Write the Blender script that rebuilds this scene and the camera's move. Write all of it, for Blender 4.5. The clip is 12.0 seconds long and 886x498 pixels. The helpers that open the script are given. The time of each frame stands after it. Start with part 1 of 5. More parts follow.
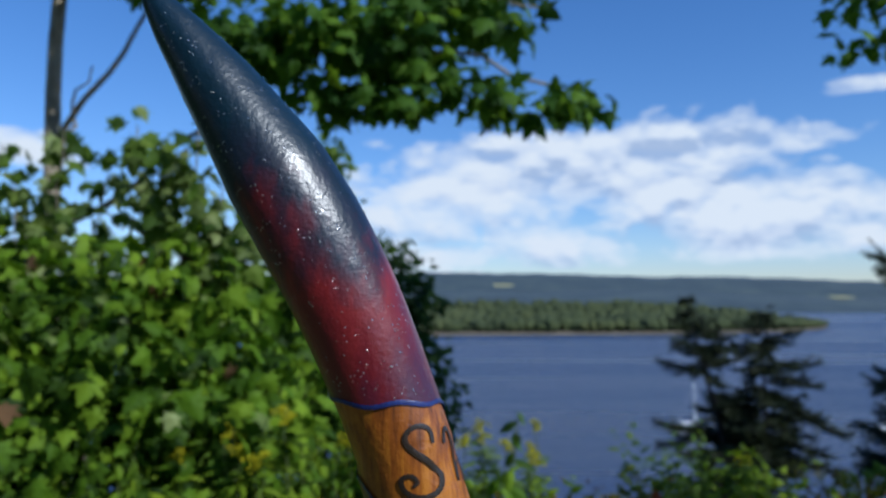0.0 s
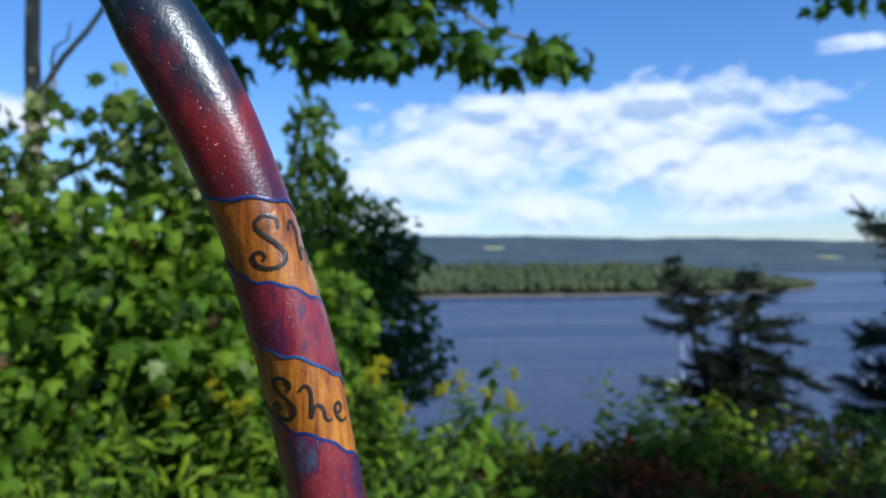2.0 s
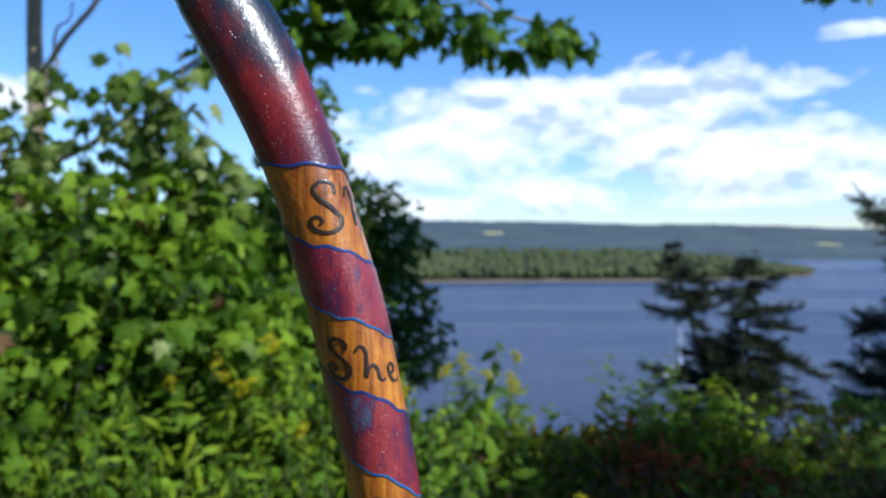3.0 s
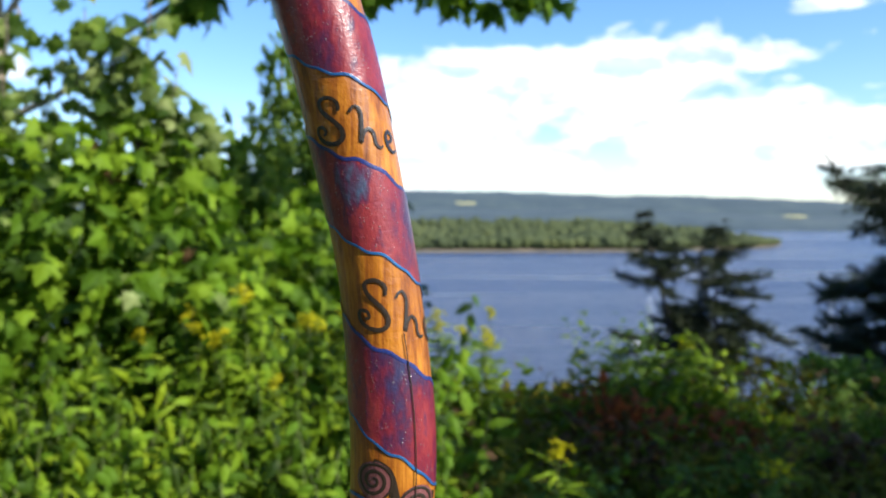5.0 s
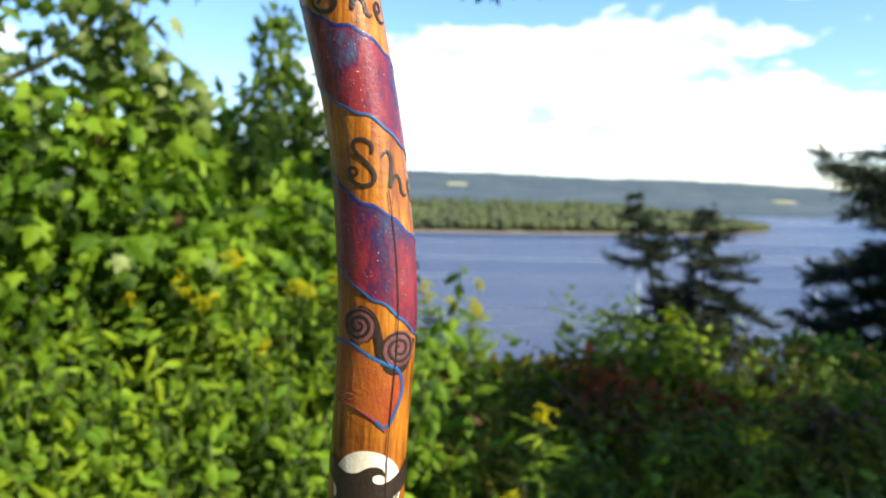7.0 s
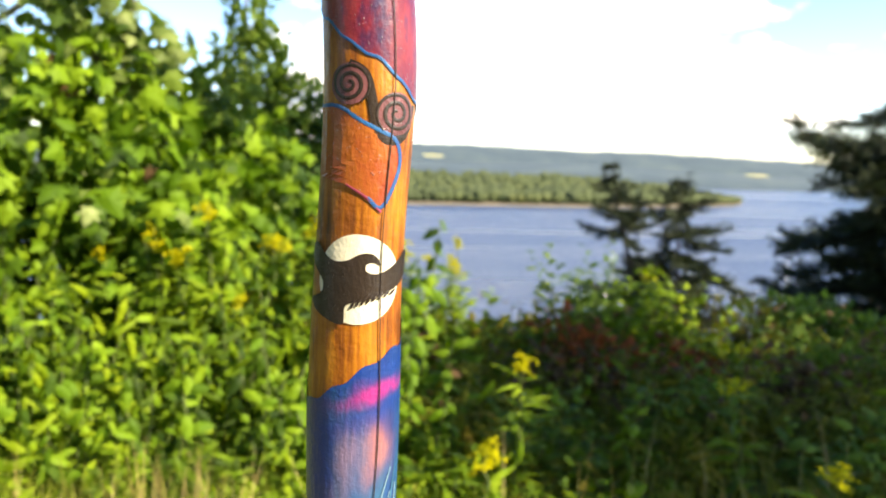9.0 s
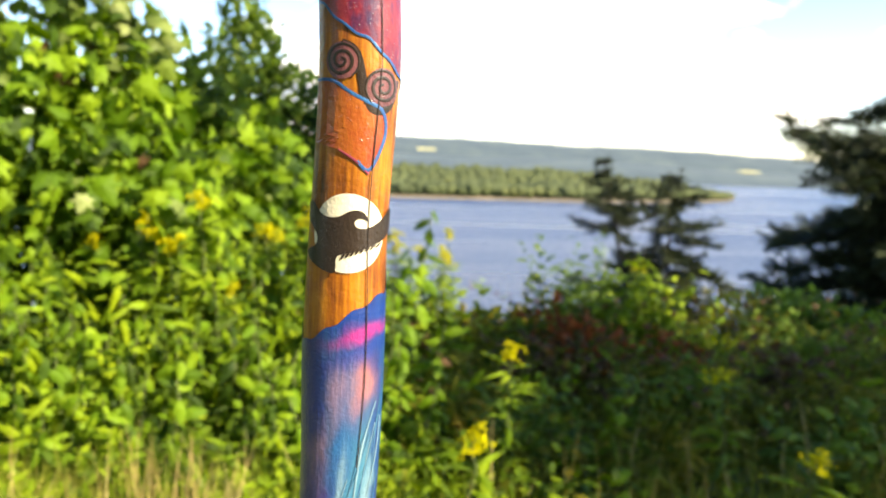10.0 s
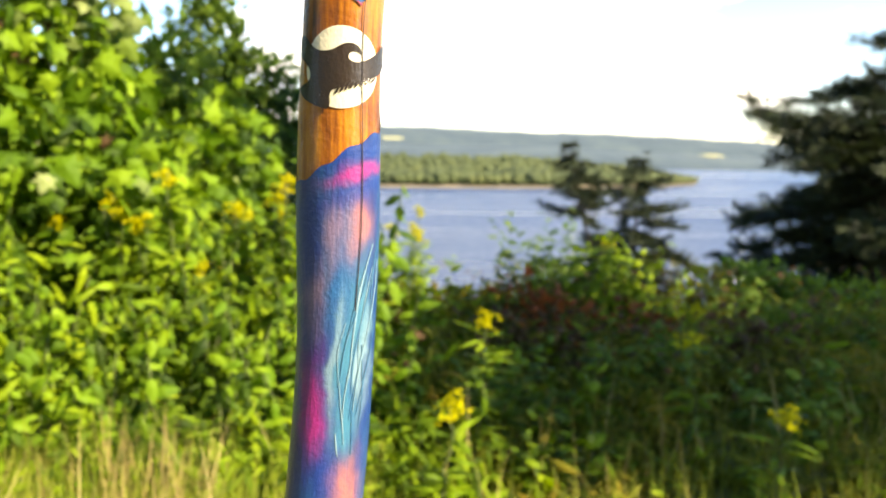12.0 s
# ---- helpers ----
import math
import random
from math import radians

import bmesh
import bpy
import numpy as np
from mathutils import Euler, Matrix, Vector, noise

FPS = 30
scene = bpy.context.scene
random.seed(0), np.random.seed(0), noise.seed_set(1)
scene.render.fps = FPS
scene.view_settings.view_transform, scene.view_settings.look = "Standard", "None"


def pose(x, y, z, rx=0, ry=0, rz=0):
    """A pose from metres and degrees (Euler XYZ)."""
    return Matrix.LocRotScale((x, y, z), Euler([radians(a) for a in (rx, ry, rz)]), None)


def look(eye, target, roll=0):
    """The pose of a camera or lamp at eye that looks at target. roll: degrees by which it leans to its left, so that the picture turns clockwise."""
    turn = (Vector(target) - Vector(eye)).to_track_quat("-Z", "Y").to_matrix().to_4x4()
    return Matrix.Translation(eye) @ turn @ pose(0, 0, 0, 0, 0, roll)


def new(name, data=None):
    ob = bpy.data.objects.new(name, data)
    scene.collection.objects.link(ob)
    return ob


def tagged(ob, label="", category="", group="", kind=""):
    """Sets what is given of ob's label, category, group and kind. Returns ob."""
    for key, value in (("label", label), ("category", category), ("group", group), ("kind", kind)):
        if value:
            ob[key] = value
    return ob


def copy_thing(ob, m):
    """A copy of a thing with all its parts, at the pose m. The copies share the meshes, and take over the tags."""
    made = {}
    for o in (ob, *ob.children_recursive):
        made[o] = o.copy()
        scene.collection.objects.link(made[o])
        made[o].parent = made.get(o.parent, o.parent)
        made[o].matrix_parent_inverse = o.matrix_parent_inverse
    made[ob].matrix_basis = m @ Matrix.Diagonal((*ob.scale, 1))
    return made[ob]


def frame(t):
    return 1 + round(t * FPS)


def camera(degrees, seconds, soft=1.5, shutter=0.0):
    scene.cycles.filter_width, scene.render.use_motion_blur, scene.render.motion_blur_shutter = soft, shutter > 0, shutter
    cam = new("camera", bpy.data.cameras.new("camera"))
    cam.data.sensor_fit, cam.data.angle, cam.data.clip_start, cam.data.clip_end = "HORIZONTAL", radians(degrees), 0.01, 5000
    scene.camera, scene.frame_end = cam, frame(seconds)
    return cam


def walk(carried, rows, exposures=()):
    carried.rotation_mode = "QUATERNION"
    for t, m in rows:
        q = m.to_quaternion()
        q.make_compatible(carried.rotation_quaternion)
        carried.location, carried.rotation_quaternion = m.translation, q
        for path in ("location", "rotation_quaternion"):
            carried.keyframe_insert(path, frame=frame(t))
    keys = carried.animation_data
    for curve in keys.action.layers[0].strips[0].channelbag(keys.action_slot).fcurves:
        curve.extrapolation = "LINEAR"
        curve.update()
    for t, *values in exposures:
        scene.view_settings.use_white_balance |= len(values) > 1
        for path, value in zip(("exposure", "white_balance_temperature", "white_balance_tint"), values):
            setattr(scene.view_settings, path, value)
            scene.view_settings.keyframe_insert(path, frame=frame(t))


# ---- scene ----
cam = camera(60.0, 12.0, soft=1.9)
# a small compact camera held close to the staff: the far view is slightly out of focus
cam.data.dof.use_dof = True
cam.data.dof.focus_distance = 0.34
cam.data.dof.aperture_fstop = 11.0
PATH = [
    (0, (-0.022, 0.150, 1.658), (-0.022, 2.145, 1.799), 0),
    (0.5, (-0.012, 0.132, 1.619), (-0.013, 2.129, 1.732), -0.3),
    (1, (-0.003, 0.112, 1.602), (0.007, 2.110, 1.687), -0.3),
    (1.5, (0.038, 0.098, 1.593), (0.058, 2.097, 1.655), -0.5),
    (2, (0.046, 0.070, 1.591), (0.070, 2.069, 1.636), -0.5),
    (2.5, (0.055, 0.041, 1.586), (0.079, 2.041, 1.613), -0.3),
    (3, (0.021, 0.059, 1.582), (0.047, 2.059, 1.587), -0.1),
    (5, (0.008, 0.099, 1.489), (0.105, 2.096, 1.416), 0.2),
    (5.5, (0.022, 0.115, 1.470), (0.123, 2.110, 1.382), 0.6),
    (6, (0.032, 0.091, 1.457), (0.138, 2.085, 1.354), 0.4),
    (6.5, (0.024, 0.067, 1.449), (0.134, 2.060, 1.336), 0.8),
    (8.5, (-0.014, 0.096, 1.366), (0.149, 2.082, 1.191), 1.6),
    (9, (0.004, 0.114, 1.342), (0.190, 2.096, 1.147), 1.4),
    (9.5, (0.019, 0.066, 1.333), (0.218, 2.045, 1.126), 1.8),
    (10, (0.006, 0.069, 1.330), (0.212, 2.047, 1.119), 1.9),
    (10.5, (-0.008, 0.051, 1.328), (0.203, 2.029, 1.115), 1.8),
    (11, (-0.034, 0.052, 1.305), (0.193, 2.027, 1.092), 1),
    (11.5, (-0.022, 0.043, 1.288), (0.240, 2.013, 1.061), 0.5),
    (12, (-0.006, 0.067, 1.258), (0.281, 2.032, 1.020), 0.9),
]
walk(cam, [(t, look(eye, target, roll)) for t, eye, target, roll in PATH],
     exposures=[(0.0, -0.3, 5400, 8), (1.5, -0.12, 5400, 8), (3.0, 0.25, 5600, 8), (5.0, 0.75, 6300, 7), (6.5, 0.88, 6500, 7), (8.5, 1.45, 7600, 8), (12.0, 1.7, 8400, 8)])

# ---- sky and sun ----
SUN_EL, SUN_AZ = radians(38), radians(126)   # azimuth clockwise from the view direction (+y)
sun_dir = Vector((math.sin(SUN_AZ) * math.cos(SUN_EL), math.cos(SUN_AZ) * math.cos(SUN_EL), math.sin(SUN_EL)))
sun = new("sun", bpy.data.lights.new("sun", "SUN"))
sun.data.energy, sun.data.angle, sun.data.color = 5.7, radians(0.6), (1.0, 0.93, 0.82)
sun.matrix_world = look(sun_dir * 60, (0, 0, 0))


class Nodes:
    """Short hand for node trees."""

    def __init__(self, tree):
        self.t = tree

    def add(self, kind, _out=0, **sock):
        n = self.t.nodes.new(kind)
        for k, v in sock.items():
            self.put(n, k.replace("_", " "), v)
        return n

    def put(self, n, key, v):
        s = n.inputs[int(key[1:])] if key[0] == "i" and key[1:].isdigit() else n.inputs[key]
        if isinstance(v, bpy.types.NodeSocket):
            self.t.links.new(v, s)
        else:
            s.default_value = v

    def m(self, op, a, b=0.0, c=0.0):
        n = self.t.nodes.new("ShaderNodeMath")
        n.operation = op
        for i, v in enumerate((a, b, c)):
            self.put(n, "i%d" % i, v)
        return n.outputs[0]

    def noise(self, vec, scale, detail=4.0, rough=0.55, out=0):
        n = self.add("ShaderNodeTexNoise", Scale=scale, Detail=detail, Roughness=rough)
        if vec is not None:
            self.put(n, "Vector", vec)
        return n.outputs[out]

    def ramp(self, fac, *stops):
        n = self.t.nodes.new("ShaderNodeValToRGB")
        e = n.color_ramp.elements
        while len(e) < len(stops):
            e.new(0.5)
        for el, (p, c) in zip(e, stops):
            el.position = p
            el.color = (*c, 1) if isinstance(c, tuple) else (c, c, c, 1)
        self.put(n, "Fac", fac)
        return n.outputs[0]

    def mix(self, fac, a, b):
        n = self.t.nodes.new("ShaderNodeMix")
        n.data_type = "RGBA"
        for k, v in ((0, fac), (6, a), (7, b)):
            if isinstance(v, tuple) and len(v) == 3:
                v = (*v, 1)
            self.put(n, "i%d" % k, v)
        return n.outputs[2]


world = bpy.data.worlds.new("world")
scene.world = world
world.use_nodes = True
world.node_tree.nodes.clear()
N = Nodes(world.node_tree)
sky = N.add("ShaderNodeTexSky")
sky.sky_type, sky.sun_disc, sky.sun_elevation, sky.sun_rotation = "NISHITA", False, SUN_EL, SUN_AZ
sky.air_density, sky.dust_density, sky.ozone_density = 1.0, 0.3, 2.0
tc = N.add("ShaderNodeTexCoord")
sep = N.add("ShaderNodeSeparateXYZ", Vector=tc.outputs["Generated"])
X, Y, Z = sep.outputs
EL = N.m("MULTIPLY", N.m("ARCSINE", Z), 57.2958)
AZ = N.m("MULTIPLY", N.m("ARCTAN2", X, Y), 57.2958)


def bump2(az, el, saz, sel):
    a = N.m("POWER", N.m("ABSOLUTE", N.m("DIVIDE", N.m("SUBTRACT", AZ, az), saz)), 4.0)
    e = N.m("POWER", N.m("ABSOLUTE", N.m("DIVIDE", N.m("SUBTRACT", EL, el), sel)), 4.0)
    return N.m("EXPONENT", N.m("MULTIPLY", N.m("ADD", a, e), -1.0))


def cloud_noise(shift):
    """Heaped cumulus: rounded cells at three sizes, pushed about by a soft noise."""
    v = N.add("ShaderNodeCombineXYZ", X=N.m("MULTIPLY", AZ, 0.105), Y=N.m("MULTIPLY", N.m("ADD", EL, shift), 0.21), Z=3.7).outputs[0]
    push = N.t.nodes.new("ShaderNodeVectorMath")
    push.operation = "MULTIPLY_ADD"
    push.inputs[1].default_value = (0.5, 0.5, 0.0)
    N.put(push, "i0", N.noise(v, 1.6, 4.0, 0.6, 1)), N.put(push, "i2", v)
    total = N.m("MULTIPLY", N.noise(v, 0.9, 6.0, 0.56), 0.46)
    for size, amount in ((1.5, 0.20), (3.6, 0.11), (8.0, 0.055)):
        cell = N.add("ShaderNodeTexVoronoi", Vector=push.outputs[0], Scale=size)
        cell.feature = "SMOOTH_F1"
        cell.inputs["Smoothness"].default_value = 0.35
        total = N.m("ADD", total, N.m("MULTIPLY", N.m("SUBTRACT", 1.0, cell.outputs["Distance"]), amount))
    return N.m("ADD", total, -0.03)


# cumulus banks lie low over the far hills, thinner ones all round
bank = N.m("ADD", N.m("MULTIPLY", bump2(10.0, 10.2, 18.0, 2.6), 0.29), N.m("MULTIPLY", bump2(22.5, 5.6, 10.5, 3.0), 0.27))
bank = N.m("ADD", bank, N.m("MULTIPLY", bump2(2.0, 5.2, 11.0, 3.4), 0.18))
bank = N.m("ADD", bank, N.m("MULTIPLY", bump2(-29.0, 10.5, 4.0, 1.3), 0.22))
bank = N.m("ADD", bank, N.m("MULTIPLY", bump2(31.0, 14.2, 4.5, 0.7), 0.22))
low = N.m("MULTIPLY", N.m("EXPONENT", N.m("MULTIPLY", N.m("POWER", N.m("ABSOLUTE", N.m("DIVIDE", N.m("SUBTRACT", EL, 7.0), 9.0)), 2.0), -1.0)), 0.05)
field = N.m("ADD", N.m("ADD", cloud_noise(0.0), bank), low)
above = N.m("ADD", N.m("ADD", cloud_noise(1.0), bank), low)
mask = N.ramp(field, (0.545, 0.0), (0.61, 0.6), (0.70, 1.0))
shade = N.m("SUBTRACT", above, field)
lit = N.ramp(N.m("MULTIPLY_ADD", shade, 3.2, 0.47), (0.38, (1.0, 0.99, 0.97)), (0.60, (0.80, 0.84, 0.92)), (0.75, (0.55, 0.63, 0.78)))
haze = N.ramp(N.m("DIVIDE", EL, 30.0), (0.0, 1.0), (0.45, 0.35), (1.0, 0.0))
deep = N.add("ShaderNodeHueSaturation", Saturation=1.22, Color=sky.outputs[0])
tint = N.t.nodes.new("ShaderNodeMix")
tint.data_type, tint.blend_type = "RGBA", "MULTIPLY"
N.put(tint, "i0", 1.0), N.put(tint, "i6", deep.outputs[0]), N.put(tint, "i7", (1.0, 0.98, 1.12, 1))
skyc = N.add("ShaderNodeBackground", Color=tint.outputs[2], Strength=0.135)
cl = N.add("ShaderNodeBackground", Color=lit, Strength=0.98)
mx = N.add("ShaderNodeMixShader", Fac=mask)
N.t.links.new(skyc.outputs[0], mx.inputs[1])
N.t.links.new(cl.outputs[0], mx.inputs[2])
wo = N.add("ShaderNodeOutputWorld")
N.t.links.new(mx.outputs[0], wo.inputs[0])


# ---- materials ----
def material(name):
    mat = bpy.data.materials.new(name)
    mat.use_nodes = True
    mat.node_tree.nodes.clear()
    n = Nodes(mat.node_tree)
    return mat, n


def finish(n, shader):
    o = n.add("ShaderNodeOutputMaterial")
    n.t.links.new(shader, o.inputs[0])


def principled(n, color, rough, bump=None, strength=0.3, dist=0.01, **more):
    p = n.add("ShaderNodeBsdfPrincipled", Base_Color=color if not isinstance(color, tuple) else (*color, 1), Roughness=rough)
    for k, v in more.items():
        n.put(p, k.replace("_", " "), v)
    if bump is not None:
        b = n.add("ShaderNodeBump", Strength=strength, Distance=dist, Height=bump)
        n.put(p, "Normal", b.outputs[0])
        if "Coat_Weight" in more:
            n.put(p, "Coat Normal", b.outputs[0])
    return p.outputs[0]


def leaf_material(name, dark, mid, light, through_it, rough=0.6, see=0.45):
    """Foliage: varied from leaf to leaf, blotched, letting some light through."""
    mat, n = material(name)
    geo = n.add("ShaderNodeNewGeometry")
    info = n.add("ShaderNodeObjectInfo")
    co = n.add("ShaderNodeTexCoord").outputs["Object"]
    r = n.m("FRACT", n.m("ADD", geo.outputs["Random Per Island"], info.outputs["Random"]))
    blotch = n.noise(co, 1.6, 3.0)
    k = n.m("ADD", n.m("MULTIPLY", r, 0.65), n.m("MULTIPLY", n.m("SUBTRACT", blotch, 0.3), 0.8))
    col = n.ramp(k, (0.18, dark), (0.5, mid), (0.95, light))
    fine = n.noise(co, 90.0, 2.0)
    col = n.mix(n.m("MULTIPLY", fine, 0.35), col, dark)
    p = principled(n, col, rough, fine, 0.25, 0.004, Specular_IOR_Level=0.14)
    tr = n.add("ShaderNodeBsdfTranslucent", Color=n.mix(0.5, col, through_it))
    s = n.add("ShaderNodeMixShader", Fac=see)
    n.t.links.new(p, s.inputs[1])
    n.t.links.new(tr.outputs[0], s.inputs[2])
    finish(n, s.outputs[0])
    return mat


def mottled(name, stops, scale, rough=0.85, bump_scale=60.0, strength=0.4, dist=0.01, fine=0.3, **more):
    mat, n = material(name)
    co = n.add("ShaderNodeTexCoord").outputs["Object"]
    a = n.noise(co, scale, 5.0, 0.6)
    b = n.noise(co, bump_scale, 4.0)
    k = n.m("ADD", n.m("MULTIPLY", a, 1.0 - fine), n.m("MULTIPLY", b, fine))
    finish(n, principled(n, n.ramp(k, *stops), rough, b, strength, dist, **more))
    return mat


GREEN = leaf_material("shrub_leaf", (0.014, 0.032, 0.003), (0.088, 0.170, 0.007), (0.235, 0.345, 0.018), (0.22, 0.40, 0.009), see=0.28)
MAPLE = leaf_material("maple_leaf", (0.015, 0.045, 0.006), (0.06, 0.13, 0.010), (0.17, 0.29, 0.02), (0.28, 0.46, 0.015), see=0.38)
PALE = leaf_material("pale_leaf", (0.06, 0.09, 0.02), (0.18, 0.24, 0.06), (0.38, 0.42, 0.18), (0.3, 0.4, 0.06), 0.5, 0.35)
# darker leaf colour standing in for shade on one side of a tree
SHADED_LEAF = leaf_material("shaded_tree_leaf", (0.010, 0.03, 0.010), (0.03, 0.07, 0.016), (0.07, 0.12, 0.025), (0.08, 0.16, 0.02))
WEED = leaf_material("weed_leaf", (0.022, 0.042, 0.003), (0.105, 0.178, 0.006), (0.27, 0.35, 0.014), (0.28, 0.40, 0.006), see=0.30)
RUST = leaf_material("rusty_leaf", (0.08, 0.03, 0.010), (0.27, 0.06, 0.018), (0.42, 0.13, 0.03), (0.4, 0.10, 0.02))
YELLOW = leaf_material("goldenrod_bloom", (0.34, 0.32, 0.008), (0.55, 0.51, 0.012), (0.68, 0.63, 0.025), (0.75, 0.66, 0.02), 0.8, 0.4)
NEEDLE = leaf_material("spruce_needle", (0.014, 0.014, 0.010), (0.022, 0.034, 0.014), (0.05, 0.065, 0.022), (0.04, 0.06, 0.015), 0.7, 0.12)
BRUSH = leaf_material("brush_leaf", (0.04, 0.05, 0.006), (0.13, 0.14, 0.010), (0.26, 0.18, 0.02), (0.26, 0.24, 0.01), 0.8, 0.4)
BROWN = leaf_material("brown_leaf", (0.04, 0.025, 0.012), (0.09, 0.05, 0.022), (0.16, 0.09, 0.04), (0.16, 0.08, 0.02), 0.7, 0.3)
MIDLEAF = leaf_material("olive_leaf", (0.03, 0.06, 0.01), (0.10, 0.17, 0.02), (0.21, 0.28, 0.04), (0.22, 0.34, 0.02))
GRASS = leaf_material("grass_blade", (0.12, 0.17, 0.015), (0.28, 0.32, 0.035), (0.52, 0.47, 0.12), (0.4, 0.42, 0.06), 0.5, 0.4)
STRAW = leaf_material("dry_stalk", (0.18, 0.13, 0.045), (0.36, 0.28, 0.10), (0.5, 0.42, 0.18), (0.4, 0.32, 0.08), 0.6, 0.25)
STEM = mottled("green_stem", ((0.3, (0.04, 0.07, 0.012)), (0.7, (0.10, 0.11, 0.03))), 8.0)
SPRUCE_BARK = mottled("spruce_bark", ((0.25, (0.018, 0.014, 0.011)), (0.5, (0.04, 0.032, 0.026)), (0.75, (0.07, 0.06, 0.05))), 7.0, 0.95, 50.0, 0.8, 0.02)
BARK = mottled("bark", ((0.25, (0.07, 0.055, 0.04)), (0.5, (0.16, 0.13, 0.10)), (0.75, (0.30, 0.27, 0.22))), 7.0, 0.9, 50.0, 0.8, 0.02)
TRUNK = mottled("pale_bark", ((0.25, (0.16, 0.125, 0.08)), (0.5, (0.30, 0.25, 0.17)), (0.75, (0.46, 0.41, 0.31))), 9.0, 0.9, 45.0, 0.8, 0.02)
SOIL = mottled("meadow_soil", ((0.3, (0.03, 0.032, 0.012)), (0.5, (0.07, 0.075, 0.022)), (0.75, (0.15, 0.13, 0.05))), 1.2, 0.95, 25.0, 0.8, 0.03)
FOREST = mottled("far_forest", ((0.3, (0.018, 0.028, 0.008)), (0.5, (0.042, 0.056, 0.014)), (0.72, (0.078, 0.086, 0.022))), 0.03, 0.95, 0.35, 0.5, 1.0)
# forest green shifted to blue: the distance haze is put into the colour
HAZED_HILL = mottled("hazed_hill_forest", ((0.3, (0.024, 0.042, 0.056)), (0.5, (0.040, 0.062, 0.074)), (0.68, (0.068, 0.092, 0.088))), 0.006, 1.0, 0.03, 0.6, 6.0)
FIELD = mottled("hay_field", ((0.3, (0.25, 0.26, 0.11)), (0.7, (0.38, 0.34, 0.18))), 0.02, 1.0, 0.1)
SAND = mottled("shore_sand", ((0.3, (0.09, 0.08, 0.05)), (0.7, (0.20, 0.16, 0.105))), 0.05, 0.95, 0.6, 0.4, 0.3)
WHITE = mottled("white_gelcoat", ((0.3, (0.72, 0.72, 0.7)), (0.7, (0.82, 0.82, 0.8))), 2.0, 0.3, 9.0, 0.05)
ALLOY = mottled("mast_alloy", ((0.3, (0.55, 0.56, 0.58)), (0.7, (0.7, 0.7, 0.72))), 3.0, 0.35, 30.0, 0.05, Metallic=0.6)

WATER, n = material("river_water")
co = n.add("ShaderNodeTexCoord").outputs["Object"]
mp = n.add("ShaderNodeMapping", Vector=co, Scale=(0.35, 1.0, 1.0))
wav = n.m("ADD", n.noise(mp.outputs[0], 0.9, 5.0, 0.6), n.m("MULTIPLY", n.noise(mp.outputs[0], 0.035, 4.0), 1.6))
lanes = n.add("ShaderNodeMapping", Vector=co, Scale=(0.08, 1.0, 1.0))
drift = n.m("ADD", n.m("MULTIPLY", n.noise(mp.outputs[0], 0.006, 4.0), 0.4), n.m("MULTIPLY", n.noise(lanes.outputs[0], 0.035, 4.0), 0.6))
finish(n, principled(n, n.ramp(drift, (0.3, (0.02, 0.035, 0.085)), (0.7, (0.03, 0.055, 0.12))), n.ramp(drift, (0.35, 0.2), (0.65, 0.42)), wav, 0.9, 0.9, IOR=1.33))

VARNISH = dict(Coat_Weight=0.5, Coat_Roughness=0.26, Coat_IOR=1.5, Specular_IOR_Level=0.3)


def staff_wood():
    mat, n = material("varnished_wood")
    co = n.add("ShaderNodeTexCoord").outputs["Object"]
    mp = n.add("ShaderNodeMapping", Vector=co, Scale=(1.0, 1.0, 0.06))
    grain = n.noise(mp.outputs[0], 380.0, 5.0, 0.65)
    broad = n.noise(mp.outputs[0], 70.0, 3.0)
    stain = n.noise(co, 28.0, 4.0)
    k = n.m("ADD", n.m("MULTIPLY", grain, 0.45), n.m("ADD", n.m("MULTIPLY", broad, 0.2), n.m("MULTIPLY", stain, 0.35)))
    col = n.ramp(k, (0.37, (0.05, 0.013, 0.003)), (0.46, (0.22, 0.062, 0.006)), (0.55, (0.38, 0.135, 0.010)), (0.67, (0.52, 0.23, 0.025)))
    bmp = n.m("ADD", n.noise(co, 330.0, 3.0), n.m("MULTIPLY", grain, 0.5))
    finish(n, principled(n, col, 0.42, bmp, 0.45, 0.0008, **VARNISH))
    return mat


